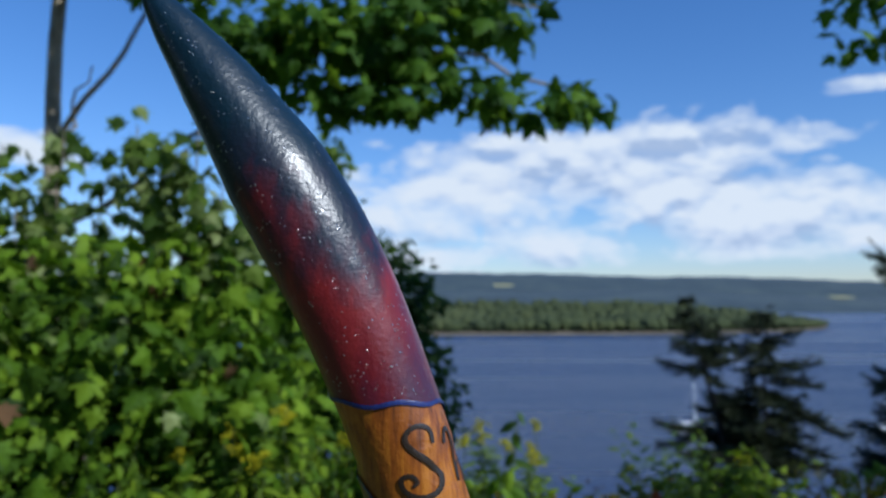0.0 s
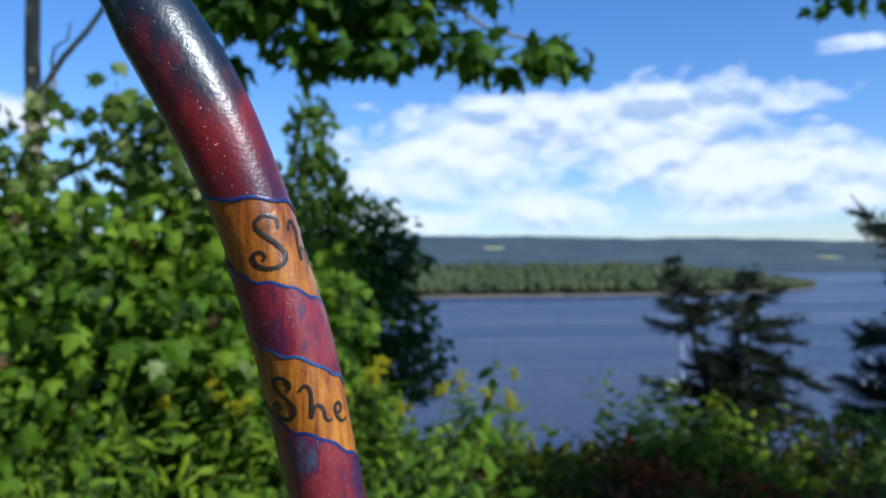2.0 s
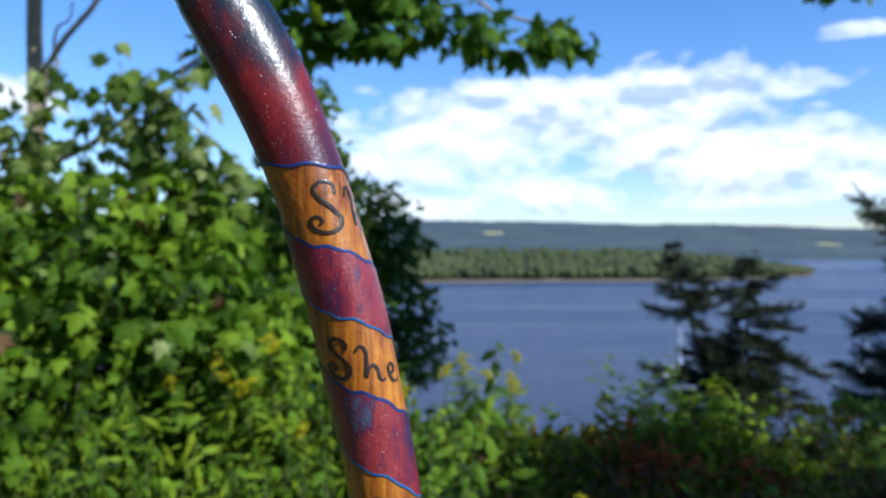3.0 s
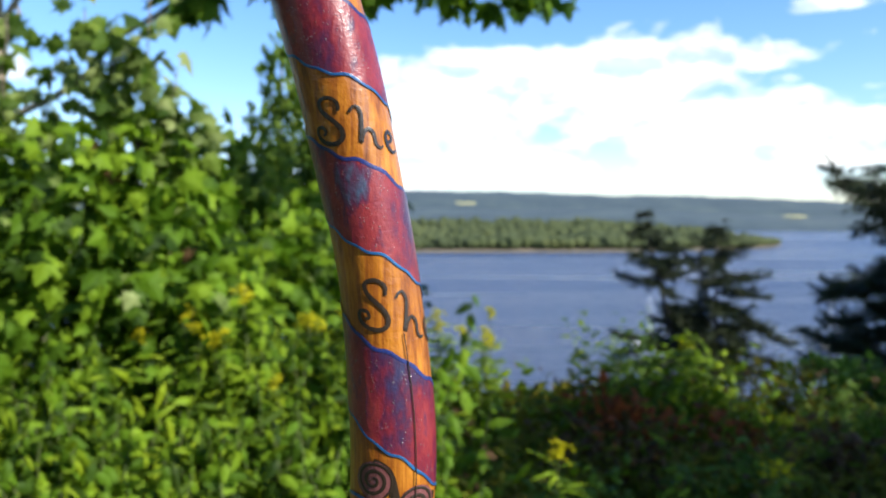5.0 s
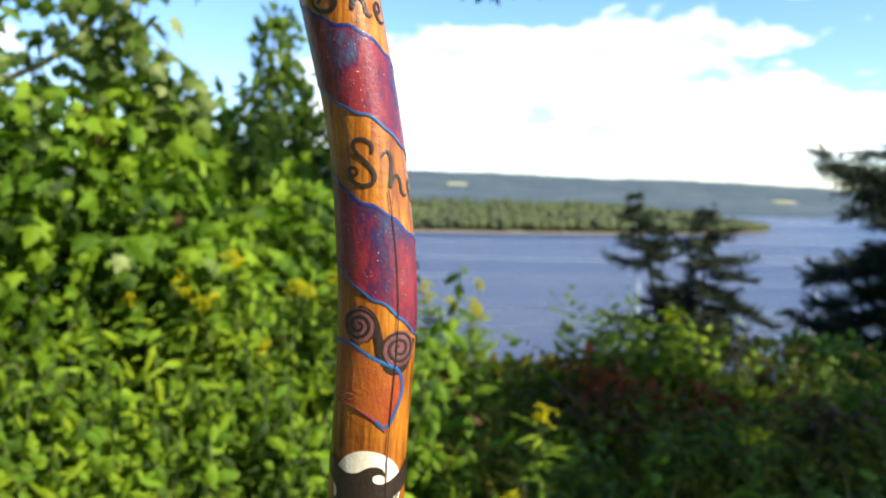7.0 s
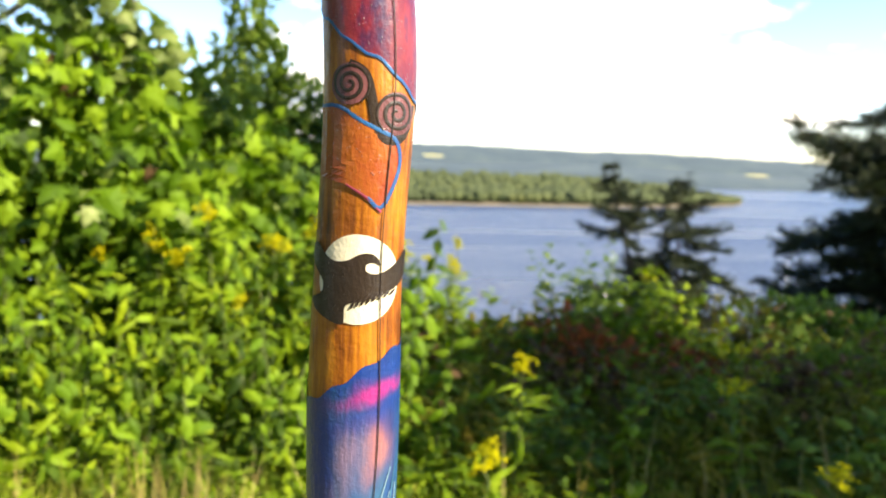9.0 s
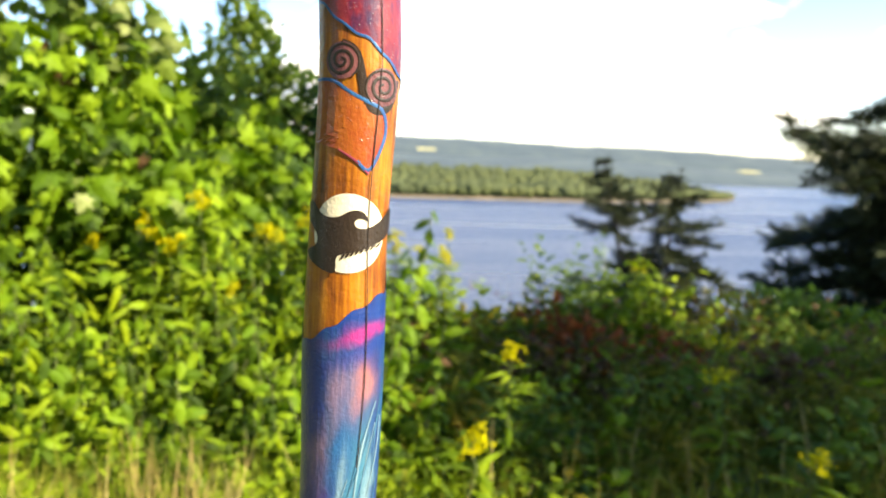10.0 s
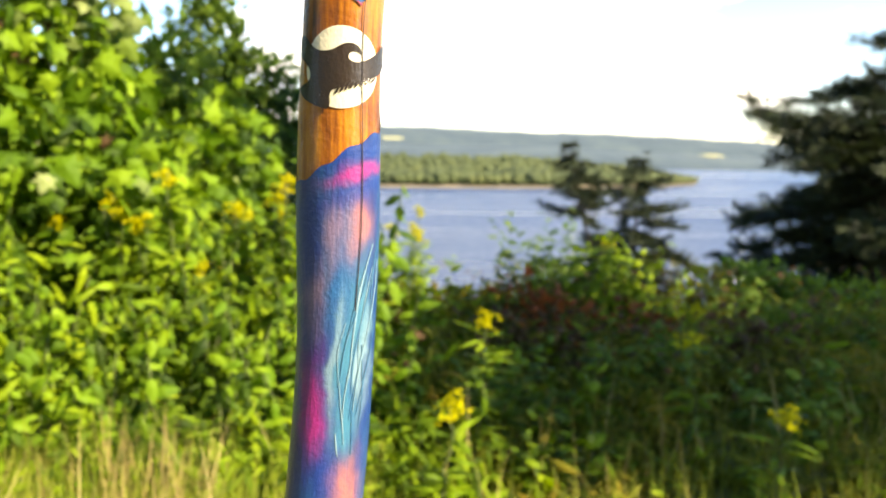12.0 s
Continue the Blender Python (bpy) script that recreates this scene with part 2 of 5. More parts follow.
def staff_paint(name, stops, scale, streak=(1.0, 1.0, 0.45), tall=None, glitter=0.22):
    """Brushed acrylic under varnish: colours that run into one another, with fine glitter and brush relief."""
    mat, n = material(name)
    co = n.add("ShaderNodeTexCoord").outputs["Object"]
    mp = n.add("ShaderNodeMapping", Vector=co, Scale=streak)
    a = n.noise(mp.outputs[0], scale, 4.0, 0.6)
    brush = n.noise(mp.outputs[0], scale * 7.0, 4.0)
    k = n.m("ADD", n.m("MULTIPLY", a, 0.8), n.m("MULTIPLY", brush, 0.2))
    if tall:
        z = n.add("ShaderNodeSeparateXYZ", Vector=co).outputs[2]
        k = n.m("ADD", k, n.m("MULTIPLY", n.m("SUBTRACT", z, tall[0]), tall[1]))
    col = n.ramp(k, *stops)
    speck = n.add("ShaderNodeTexVoronoi", Vector=co, Scale=700.0)
    sp = n.ramp(speck.outputs["Distance"], (0.16, 1.0), (0.26, 0.0))
    pick = n.m("GREATER_THAN", n.noise(co, 230.0, 1.0), 0.57)
    sp = n.m("MULTIPLY", sp, pick)
    col = n.mix(n.m("MULTIPLY", sp, glitter), col, (0.75, 0.78, 0.8))
    bmp = n.m("ADD", n.m("MULTIPLY", n.noise(co, 420.0, 3.0, 0.65), 0.8), n.m("ADD", n.m("MULTIPLY", brush, 0.8), n.m("MULTIPLY", sp, glitter * 3.6)))
    finish(n, principled(n, col, n.m("SUBTRACT", 0.4, n.m("MULTIPLY", sp, 0.2)), bmp, 0.4, 0.0008, Metallic=n.m("MULTIPLY", sp, min(1.0, glitter * 2.5)), **VARNISH))
    return mat


def water_paint():
    """Cobalt acrylic with magenta, salmon, mauve and pale cyan brushed wet into it round the lower staff."""
    mat, n = material("blue_paint")
    co = n.add("ShaderNodeTexCoord").outputs["Object"]
    sep = n.add("ShaderNodeSeparateXYZ", Vector=co)
    x, z = sep.outputs[0], sep.outputs[2]
    wind = n.add("ShaderNodeSeparateColor", Color=n.noise(co, 34.0, 3.0, out=1))
    axis = n.m("MULTIPLY_ADD", z, 0.049, -0.0631)
    u = n.m("ADD", n.m("DIVIDE", n.m("SUBTRACT", x, axis), 0.0188), n.m("MULTIPLY", n.m("SUBTRACT", wind.outputs[0], 0.5), 0.9))
    v = n.m("ADD", n.m("DIVIDE", n.m("SUBTRACT", z, 1.298), 0.0188), n.m("MULTIPLY", n.m("SUBTRACT", wind.outputs[1], 0.5), 1.8))
    sloped = n.m("SUBTRACT", v, n.m("MULTIPLY", u, 0.42))
    long = n.add("ShaderNodeMapping", Vector=co, Scale=(1.0, 1.0, 0.14))
    bristle = n.noise(long.outputs[0], 420.0, 4.0, 0.6)
    col = n.ramp(n.noise(long.outputs[0], 60.0, 3.0), (0.36, (0.005, 0.016, 0.085)), (0.5, (0.006, 0.034, 0.145)), (0.66, (0.010, 0.075, 0.17)))

    def lay(col, along, u0, v0, su, sv, paint, most=0.9):
        a = n.m("POWER", n.m("DIVIDE", n.m("SUBTRACT", u, u0), su), 2.0)
        b = n.m("POWER", n.m("DIVIDE", n.m("SUBTRACT", along, v0), sv), 2.0)
        f = n.m("MULTIPLY", n.m("EXPONENT", n.m("MULTIPLY", n.m("ADD", a, b), -1.0)), n.m("MULTIPLY_ADD", bristle, 1.7, 0.15))
        f = n.m("MINIMUM", f, most)
        return n.mix(f, col, paint)

    cobalt, azure, magenta, salmon, mauve, cyan, foam = (0.004, 0.030, 0.17), (0.010, 0.085, 0.22), (0.30, 0.018, 0.15), (0.30, 0.11, 0.10), (0.18, 0.12, 0.19), (0.03, 0.14, 0.21), (0.15, 0.25, 0.29)
    col = lay(col, sloped, 0.0, -2.2, 1.6, 0.45, cobalt)
    col = lay(col, sloped, 0.0, -3.4, 1.6, 0.35, cobalt)
    col = lay(col, sloped, 0.40, -2.82, 0.75, 0.20, magenta)
    col = lay(col, v, 0.38, -4.1, 0.30, 0.55, salmon)
    col = lay(col, v, -0.25, -4.2, 0.28, 0.60, mauve)
    col = lay(col, v, -0.75, -4.6, 0.25, 0.9, cobalt)
    col = lay(col, v, -0.5, -5.7, 0.24, 0.8, mauve)
    col = lay(col, v, 0.0, -5.5, 0.25, 0.9, azure)
    col = lay(col, v, 0.62, -6.0, 0.30, 1.2, cyan)
    col = lay(col, v, 0.35, -7.6, 0.30, 1.3, cyan)
    col = lay(col, v, 0.45, -9.2, 0.25, 0.8, cyan)
    col = lay(col, v, 0.80, -7.4, 0.14, 1.4, foam)
    col = lay(col, v, 0.08, -7.2, 0.10, 1.3, foam, 0.7)
    col = lay(col, v, -0.55, -7.2, 0.30, 0.7, (0.05, 0.02, 0.15))
    col = lay(col, v, -0.40, -8.6, 0.28, 1.1, magenta)
    col = lay(col, v, -0.1, -10.5, 0.4, 0.6, cobalt)
    col = lay(col, v, 0.5, -10.8, 0.35, 0.7, salmon)
    bmp = n.m("ADD", n.noise(co, 420.0, 3.0, 0.65), n.m("MULTIPLY", bristle, 0.9))
    finish(n, principled(n, col, 0.4, bmp, 0.45, 0.0009, **VARNISH))
    return mat


WOOD = staff_wood()
CRIMSON = staff_paint("crimson_paint", ((0.30, (0.05, 0.009, 0.03)), (0.42, (0.12, 0.008, 0.014)), (0.52, (0.17, 0.013, 0.016)), (0.60, (0.06, 0.012, 0.022)), (0.67, (0.010, 0.014, 0.028)), (0.8, (0.004, 0.017, 0.030))), 24.0, tall=(1.655, 4.4), glitter=0.5)
BANDS = staff_paint("plum_paint", ((0.30, (0.02, 0.03, 0.09)), (0.40, (0.05, 0.012, 0.045)), (0.49, (0.15, 0.012, 0.025)), (0.56, (0.22, 0.025, 0.03)), (0.62, (0.08, 0.015, 0.045)), (0.70, (0.05, 0.08, 0.14))), 46.0)
NAVY = staff_paint("navy_line", ((0.3, (0.01, 0.012, 0.08)), (0.7, (0.02, 0.04, 0.18))), 60.0, glitter=0.0)
AZURE = staff_paint("azure_line", ((0.3, (0.008, 0.03, 0.14)), (0.7, (0.02, 0.12, 0.28))), 60.0)
INK = staff_paint("black_ink", ((0.3, (0.012, 0.009, 0.007)), (0.7, (0.03, 0.018, 0.012))), 60.0, glitter=0.0)
WATERY = water_paint()
MOON = staff_paint("cream_paint", ((0.3, (0.62, 0.56, 0.40)), (0.7, (0.74, 0.68, 0.52))), 50.0, glitter=0.0)
ROSE = staff_paint("rose_paint", ((0.3, (0.16, 0.02, 0.04)), (0.7, (0.33, 0.05, 0.08))), 50.0)
FOAM = staff_paint("foam_paint", ((0.3, (0.06, 0.17, 0.25)), (0.7, (0.22, 0.33, 0.37))), 80.0, (1.5, 1.5, 0.3), glitter=0.05)
SCROLL = staff_paint("scroll_paint", ((0.3, (0.08, 0.025, 0.03)), (0.7, (0.22, 0.08, 0.08))), 80.0)
FLAME = staff_paint("flame_paint", ((0.38, (0.22, 0.018, 0.009)), (0.62, (0.31, 0.085, 0.013))), 60.0)
SKYB = staff_paint("pale_blue_paint", ((0.3, (0.012, 0.065, 0.17)), (0.5, (0.028, 0.115, 0.20)), (0.72, (0.08, 0.18, 0.25))), 80.0, (1.5, 1.5, 0.3))


# ---- mesh helpers ----
def mesh_object(name, V, F, mat, parent=None, label=""):
    me = bpy.data.meshes.new(name)
    me.from_pydata(np.asarray(V).tolist(), [], [tuple(f) for f in (F.tolist() if isinstance(F, np.ndarray) else F)])
    me.materials.append(mat)
    ob = new(name, me)
    ob.parent = parent
    if label:
        ob["label"] = label
    return ob


def smooth(ob):
    ob.data.polygons.foreach_set("use_smooth", [True] * len(ob.data.polygons))
    return ob


def thing(name, at, label, category, group="", kind=""):
    ob = new(name)
    ob.location = at
    ob.empty_display_size = 0.1
    return tagged(ob, label, category, group, kind)


def tube(points, radii, seg=10):
    """A tapered, closed tube through the points."""
    P = np.array(points, float)
    R = np.interp(np.linspace(0, 1, len(P)), np.linspace(0, 1, len(radii)), radii)
    T = np.gradient(P, axis=0)
    T /= np.linalg.norm(T, axis=1)[:, None] + 1e-9
    ref = np.array([0.3, -1.0, 0.2])
    A = np.cross(T, ref)
    A /= np.linalg.norm(A, axis=1)[:, None] + 1e-9
    B = np.cross(T, A)
    ang = np.linspace(0, 2 * np.pi, seg, endpoint=False)
    V = P[:, None] + R[:, None, None] * (A[:, None] * np.cos(ang)[None, :, None] + B[:, None] * np.sin(ang)[None, :, None])
    F = []
    for i in range(len(P) - 1):
        for j in range(seg):
            k = (j + 1) % seg
            F.append((i * seg + j, i * seg + k, (i + 1) * seg + k, (i + 1) * seg + j))
    F.append(tuple(range(seg))[::-1])
    F.append(tuple((len(P) - 1) * seg + j for j in range(seg)))
    return V.reshape(-1, 3), F


def bend(a, b, sag=0.0, n=8, wob=0.0, rng=None):
    a, b = np.array(a, float), np.array(b, float)
    s = np.linspace(0, 1, n)[:, None]
    P = a + (b - a) * s
    P[:, 2] += sag * 4 * (s * (1 - s))[:, 0]
    if rng is not None:
        P[1:-1] += rng.normal(0, wob, (n - 2, 3))
    return P


def join(parts):
    V, F, o = [], [], 0
    for v, f in parts:
        V.append(np.asarray(v))
        F += [tuple(int(i) + o for i in q) for q in f]
        o += len(v)
    return np.concatenate(V), F


# leaf templates: length along +y from the stalk, one unit long, the face towards +z
def fan(outline, centre=(0.0, 0.4, 0.06), droop=0.25):
    pts = [centre] + [(x, y, -droop * (y * y * 0.6 + x * x)) for x, y in outline]
    k = len(outline)
    return np.array(pts), np.array([(0, i + 1, (i + 1) % k + 1) for i in range(k)])


MAPLE_T = fan([(0, 0), (0.16, 0.1), (0.46, 0.12), (0.30, 0.30), (0.56, 0.56), (0.24, 0.52), (0.20, 0.70), (0, 1.0),
               (-0.20, 0.70), (-0.24, 0.52), (-0.56, 0.56), (-0.30, 0.30), (-0.46, 0.12), (-0.16, 0.1)], (0, 0.35, 0.07))
OVAL_T = fan([(0, 0), (0.26, 0.22), (0.30, 0.5), (0.15, 0.82), (0, 1.0), (-0.15, 0.82), (-0.30, 0.5), (-0.26, 0.22)])
LANCE_T = fan([(0, 0), (0.11, 0.3), (0.09, 0.65), (0, 1.0), (-0.09, 0.65), (-0.11, 0.3)], (0, 0.4, 0.03), 0.35)
BUD_T = fan([(0, 0), (0.35, 0.4), (0.2, 0.9), (-0.25, 0.95), (-0.4, 0.4)], (0, 0.5, 0.3), 0.1)
BLADE_T = (np.array([(-0.007, 0, 0), (0.007, 0, 0), (0.006, 0.5, 0.05), (-0.006, 0.5, 0.05), (0, 1.0, -0.22)]), np.array([(0, 1, 2), (0, 2, 3), (3, 2, 4)]))


def spray_template():
    V, F = [], []
    for i in range(9):
        y = i / 9.0
        w = 0.30 * (1 - 0.75 * y) + 0.04
        for s in (-1, 1):
            b = len(V)
            V += [(0, y - 0.02, 0), (0, y + 0.075, 0), (s * w, y + 0.16 + 0.08 * (i % 2), -0.05 - 0.25 * w)]
            F.append((b, b + 1, b + 2))
    return np.array(V), np.array(F)


SPRAY_T = spray_template()


def scatter(template, pos, fwd, up, size):
    """Many copies of a template in one mesh: at pos, lengthwise along fwd, faces towards up."""
    tv, tf = template
    pos, fwd, up = (np.asarray(a, float) for a in (pos, fwd, up))
    size = np.asarray(size, float).reshape(-1, 1, 1)
    fwd = fwd / (np.linalg.norm(fwd, axis=1)[:, None] + 1e-9)
    side = np.cross(fwd, up)
    side /= np.linalg.norm(side, axis=1)[:, None] + 1e-9
    nrm = np.cross(side, fwd)
    V = pos[:, None] + size * (tv[None, :, :1] * side[:, None] + tv[None, :, 1:2] * fwd[:, None] + tv[None, :, 2:] * nrm[:, None])
    F = tf[None] + (np.arange(len(pos)) * len(tv))[:, None, None]
    return V.reshape(-1, 3), F.reshape(-1, tf.shape[1])


def foliage(rng, blobs, count, hollow=0.55):
    """Places and outward ways in a crown made of blobs (x, y, z, rx, ry, rz), denser towards the outside."""
    B = np.array(blobs, float)
    vol = (B[:, 3] * B[:, 4] * B[:, 5]) ** 0.75
    pick = rng.choice(len(B), count, p=vol / vol.sum())
    d = rng.normal(size=(count, 3))
    d /= np.linalg.norm(d, axis=1)[:, None]
    r = hollow + (1.05 - hollow) * rng.random(count) ** 0.6
    lump = 1.0 + 0.22 * np.sin(d[:, 0] * 7 + pick) * np.cos(d[:, 2] * 6 + pick * 1.7)
    P = B[pick, :3] + d * B[pick, 3:] * (r * lump)[:, None]
    return P, d


def leaf_ways(rng, d, droop=0.5, face=(0.15, -0.35, 0.75), wild=0.65):
    n_ = len(d)
    fwd = d * 0.7 + rng.normal(0, 0.55, (n_, 3))
    fwd[:, 2] -= droop
    up = np.array(face) + d * 0.3 + rng.normal(0, wild, (n_, 3))
    return fwd, up


# ---- the setting: ground, river, far shore ----
def ground_z(x, y):
    """The meadow is level to the brow of the bluff, then falls to the river."""
    s = np.clip((y - 5.5 - 0.12 * x * np.sin(0.3 * x)) / 60.0, 0, 1)
    z = -24.5 * np.where(s < 0.23, s * 1.15, 0.2645 + (s - 0.23) * 0.955)
    z = np.where(y < 5.5, 0.0, z)
    return z + 0.05 * np.sin(x * 1.3 + 0.5) * np.cos(y * 1.1) * (np.hypot(x, y - 0.4) > 1.2)


WATER_Z = -22.35
gx = np.concatenate([np.linspace(-400, -12, 14), np.linspace(-10, 14, 49), np.linspace(18, 400, 14)])
gy = np.concatenate([np.linspace(-400, -10, 10), np.linspace(-8, 12, 41), np.linspace(14, 70, 24)])
GX, GY = np.meshgrid(gx, gy)
GV = np.stack([GX, GY, ground_z(GX, GY)], -1).reshape(-1, 3)
nx, ny = len(gx), len(gy)
GF = [(j * nx + i, j * nx + i + 1, (j + 1) * nx + i + 1, (j + 1) * nx + i) for j in range(ny - 1) for i in range(nx - 1)]
ground = smooth(mesh_object("ground", GV, GF, SOIL))
tagged(ground, "weedy meadow soil falling to the river", "ground", kind="structure")
water = mesh_object("water", [(-4800, 40, WATER_Z), (4800, 40, WATER_Z), (4800, 4800, WATER_Z), (-4800, 4800, WATER_Z)], [(0, 1, 2, 3)], WATER)
tagged(water, "rippled slate-blue river water in daylight", "river", kind="structure")


def ridge(name, y0, depth, profile, mat, label, seedv, rough):
    """A long wooded rise: its crest heights over x, given as (x, height over the water)."""
    rng = np.random.default_rng(seedv)
    xs = np.linspace(profile[0][0], profile[-1][0], 220)
    h = np.interp(xs, [p[0] for p in profile], [p[1] for p in profile])
    h = h + np.convolve(rng.normal(0, rough, 260), np.ones(9) / 3.0, "same")[:220] * np.clip(h / 30, 0, 1)
    V, F = [], []
    cross = ((0.0, 0.0), (0.06, 0.25), (0.22, 0.55), (0.5, 0.86), (0.8, 1.0), (1.0, 0.8))
    for a, b in cross:
        jit = rng.normal(0, rough * 0.4, len(xs)) * (b > 0) * np.clip(h / 30, 0, 1)
        for x, hh, q in zip(xs, h, jit):
            V.append((x, y0 + depth * a, WATER_Z - 0.5 + hh * b + q))
    w = len(xs)
    for r in range(len(cross) - 1):
        for i in range(w - 1):
            F.append((r * w + i, r * w + i + 1, (r + 1) * w + i + 1, (r + 1) * w + i))
    return tagged(smooth(mesh_object(name, V, F, mat)), label, "hills", kind="structure")


# both rises carry their haze in the base colour
ridge("backdrop_hills", 3200, 900, ((-4600, 150), (-1500, 170), (-500, 175), (100, 178), (400, 180), (700, 165), (1000, 158), (1400, 160), (1900, 150), (2600, 110), (4600, 90)), HAZED_HILL, "long low wooded hills, hazy blue-green", 3, 3.0)
ridge("backdrop_shore", 1900, 700, ((-4000, 60), (-600, 62), (200, 64), (700, 62), (1000, 52), (1250, 40), (1500, 42), (1900, 52), (3500, 60)), HAZED_HILL, "wooded farther shore behind the island, tinted with painted haze", 5, 2.0)

# two hay fields on the far slope and pale clearings on the farther shore
for cx, cy, cz, w, h in ((255, 3235, 72, 80, 11), (1120, 2140, 15, 60, 7)):
    V = [(cx + w * (0.5 - u) + 8 * math.sin(v * 5 + u), cy + 40 * v, cz + h * v) for v in (0, 0.5, 1.0) for u in np.linspace(0, 1, 9)]
    F = [(r * 9 + i, r * 9 + i + 1, (r + 1) * 9 + i + 1, (r + 1) * 9 + i) for r in range(2) for i in range(8)]
    tagged(mesh_object("hay_field", V, F, FIELD), "pale mown hay field on a wooded slope", "field", kind="structure")


# the wooded island: a low bank with a strip of sand, and its trees
def shore_y(x):
    return np.interp(x, [-900, -300, 0, 170, 280, 345, 388], [485, 550, 572, 590, 640, 705, 775])


xs = np.linspace(-900, 386, 180)
rows, rngi = [], np.random.default_rng(11)
for back, z in ((0, -0.4), (6, 0.7), (14, 1.7), (40, 3.0), (220, 6.0), (400, -1.0)):
    taper = np.clip((388 - xs) / 140, 0.03, 1)
    rows.append(np.stack([xs, shore_y(xs) + back * taper + rngi.normal(0, 0.8, len(xs)), WATER_Z + z * np.clip(taper + 0.3, 0, 1) + rngi.normal(0, 0.15, len(xs))], -1))
w = len(xs)
IV = np.concatenate(rows)
IF = [(r * w + i, r * w + i + 1, (r + 1) * w + i + 1, (r + 1) * w + i) for r in range(5) for i in range(w - 1)]
tagged(smooth(mesh_object("island", IV, IF, SAND)), "low island with a narrow sandy shore", "island", kind="structure")


def lump_template(rng):
    bm = bmesh.new()
    bmesh.ops.create_icosphere(bm, subdivisions=2, radius=1.0)
    for v in bm.verts:
        v.co *= 1 + 0.35 * noise.noise(v.co * 2.3 + Vector((rng.random() * 50, 0, 0)))
    V = np.array([v.co[:] for v in bm.verts])
    F = np.array([[v.index for v in f.verts] for f in bm.faces])
    bm.free()
    return V, F


parts = []
for k in range(4):
    tmpl = lump_template(rngi)
    m = 1700
    x = rngi.uniform(-500, 382, m)
    taper = np.clip((388 - x) / 170, 0.03, 1)
    b = rngi.random(m) ** 1.6
    y = shore_y(x) + (15 + b * 190) * taper
    h = (2.0 + 3.0 * rngi.random(m) ** 1.5) * (0.45 + 0.55 * np.clip(taper * 1.5, 0, 1))
    z = WATER_Z + 2.6 + h * 0.9 + b * 17 * taper
    pos = np.stack([x, y, z], -1)
    tv, tf = tmpl
    sc = np.stack([h * 1.1, h * 1.1, h * rngi.uniform(0.75, 1.15, m)], -1)
    V = pos[:, None] + tv[None] * sc[:, None]
    F = tf[None] + (np.arange(m) * len(tv))[:, None, None]
    parts.append((V.reshape(-1, 3), F.reshape(-1, 3)))
V, F = join(parts)
tagged(mesh_object("island_woods", V, F, FOREST), "dense mixed green woods on the island", "woods", kind="stuff")


# ---- sailboats at their moorings ----
def sailboat(at, turn, mast_h, label):
    boat = thing("sailboat", at, label, "sailboat", "moored sailboats")
    boat.rotation_euler = (0, 0, radians(turn))
    secs = []
    for t in np.linspace(0, 1, 12):
        x = -3.6 + 7.6 * t
        half = 1.15 * math.sin(math.pi * min(1, 0.22 + 0.78 * t)) ** 0.8 * (1 if t < 0.97 else 0.2) + 0.03
        sheer = 0.95 + 0.35 * t * t
        secs.append([(x, -half, sheer), (x, -half * 0.92, 0.45), (x, -half * 0.5, -0.1), (x, half * 0.5, -0.1), (x, half * 0.92, 0.45), (x, half, sheer)])
    V = [p for s in secs for p in s]
    F = [(i * 6 + j, i * 6 + (j + 1) % 6, (i + 1) * 6 + (j + 1) % 6, (i + 1) * 6 + j) for i in range(11) for j in range(6)] + [(5, 4, 3, 2, 1, 0), tuple(66 + j for j in range(6))]
    smooth(mesh_object("hull", V, F, WHITE, boat, "white hull"))
    C = [(-1.6, -0.7, 1.0), (1.6, -0.55, 1.05), (1.6, 0.55, 1.05), (-1.6, 0.7, 1.0), (-1.4, -0.55, 1.5), (1.1, -0.4, 1.42), (1.1, 0.4, 1.42), (-1.4, 0.55, 1.5)]
    mesh_object("cabin", C, [(0, 1, 5, 4), (1, 2, 6, 5), (2, 3, 7, 6), (3, 0, 4, 7), (4, 5, 6, 7), (3, 2, 1, 0)], WHITE, boat)
    mast = mesh_object("mast", *tube(bend((0.7, 0, 1.0), (0.6, 0, mast_h)), (0.16, 0.13, 0.08), 8), WHITE, boat, "white mast")
    mesh_object("boom", *tube(bend((0.6, 0, 1.9), (-2.6, 0, 2.0)), (0.13, 0.12), 8), WHITE, boat, "boom with furled white sail")
    for a, b in (((4.0, 0, 1.3), (0.65, 0, mast_h - 0.2)), ((-3.6, 0, 1.0), (0.6, 0, mast_h))):
        mesh_object("stay", *tube(bend(a, b, n=3), (0.02, 0.02), 5), ALLOY, mast)
    return boat


sailboat((46.0, 144, WATER_Z), 15, 9.4, "white sailboat at its mooring with sails furled")
sailboat((79.5, 140, WATER_Z), 40, 9.0, "small white sailboat moored behind the bank")


# ---- trees ----
def single_leaves(rng, parent, P, fwd, up, size, template, mat):
    """Leaves near the path, each an object on one shared mesh."""
    me = None
    for p, f, u in zip(P, fwd, up):
        y_ = Vector(f).normalized()
        x_ = y_.cross(Vector(u)).normalized()
        z_ = x_.cross(y_)
        if me is None:
            ob = mesh_object("leaf", template[0], template[1], mat, parent)
            me = ob.data
        else:
            ob = new("leaf", me)
            ob.parent = parent
        s = size * rng.uniform(0.6, 1.25)
        ob.matrix_basis = Matrix.Translation(Vector(p)) @ Matrix((x_, y_, z_)).transposed().to_4x4() @ Matrix.Diagonal((s, s, s, 1))


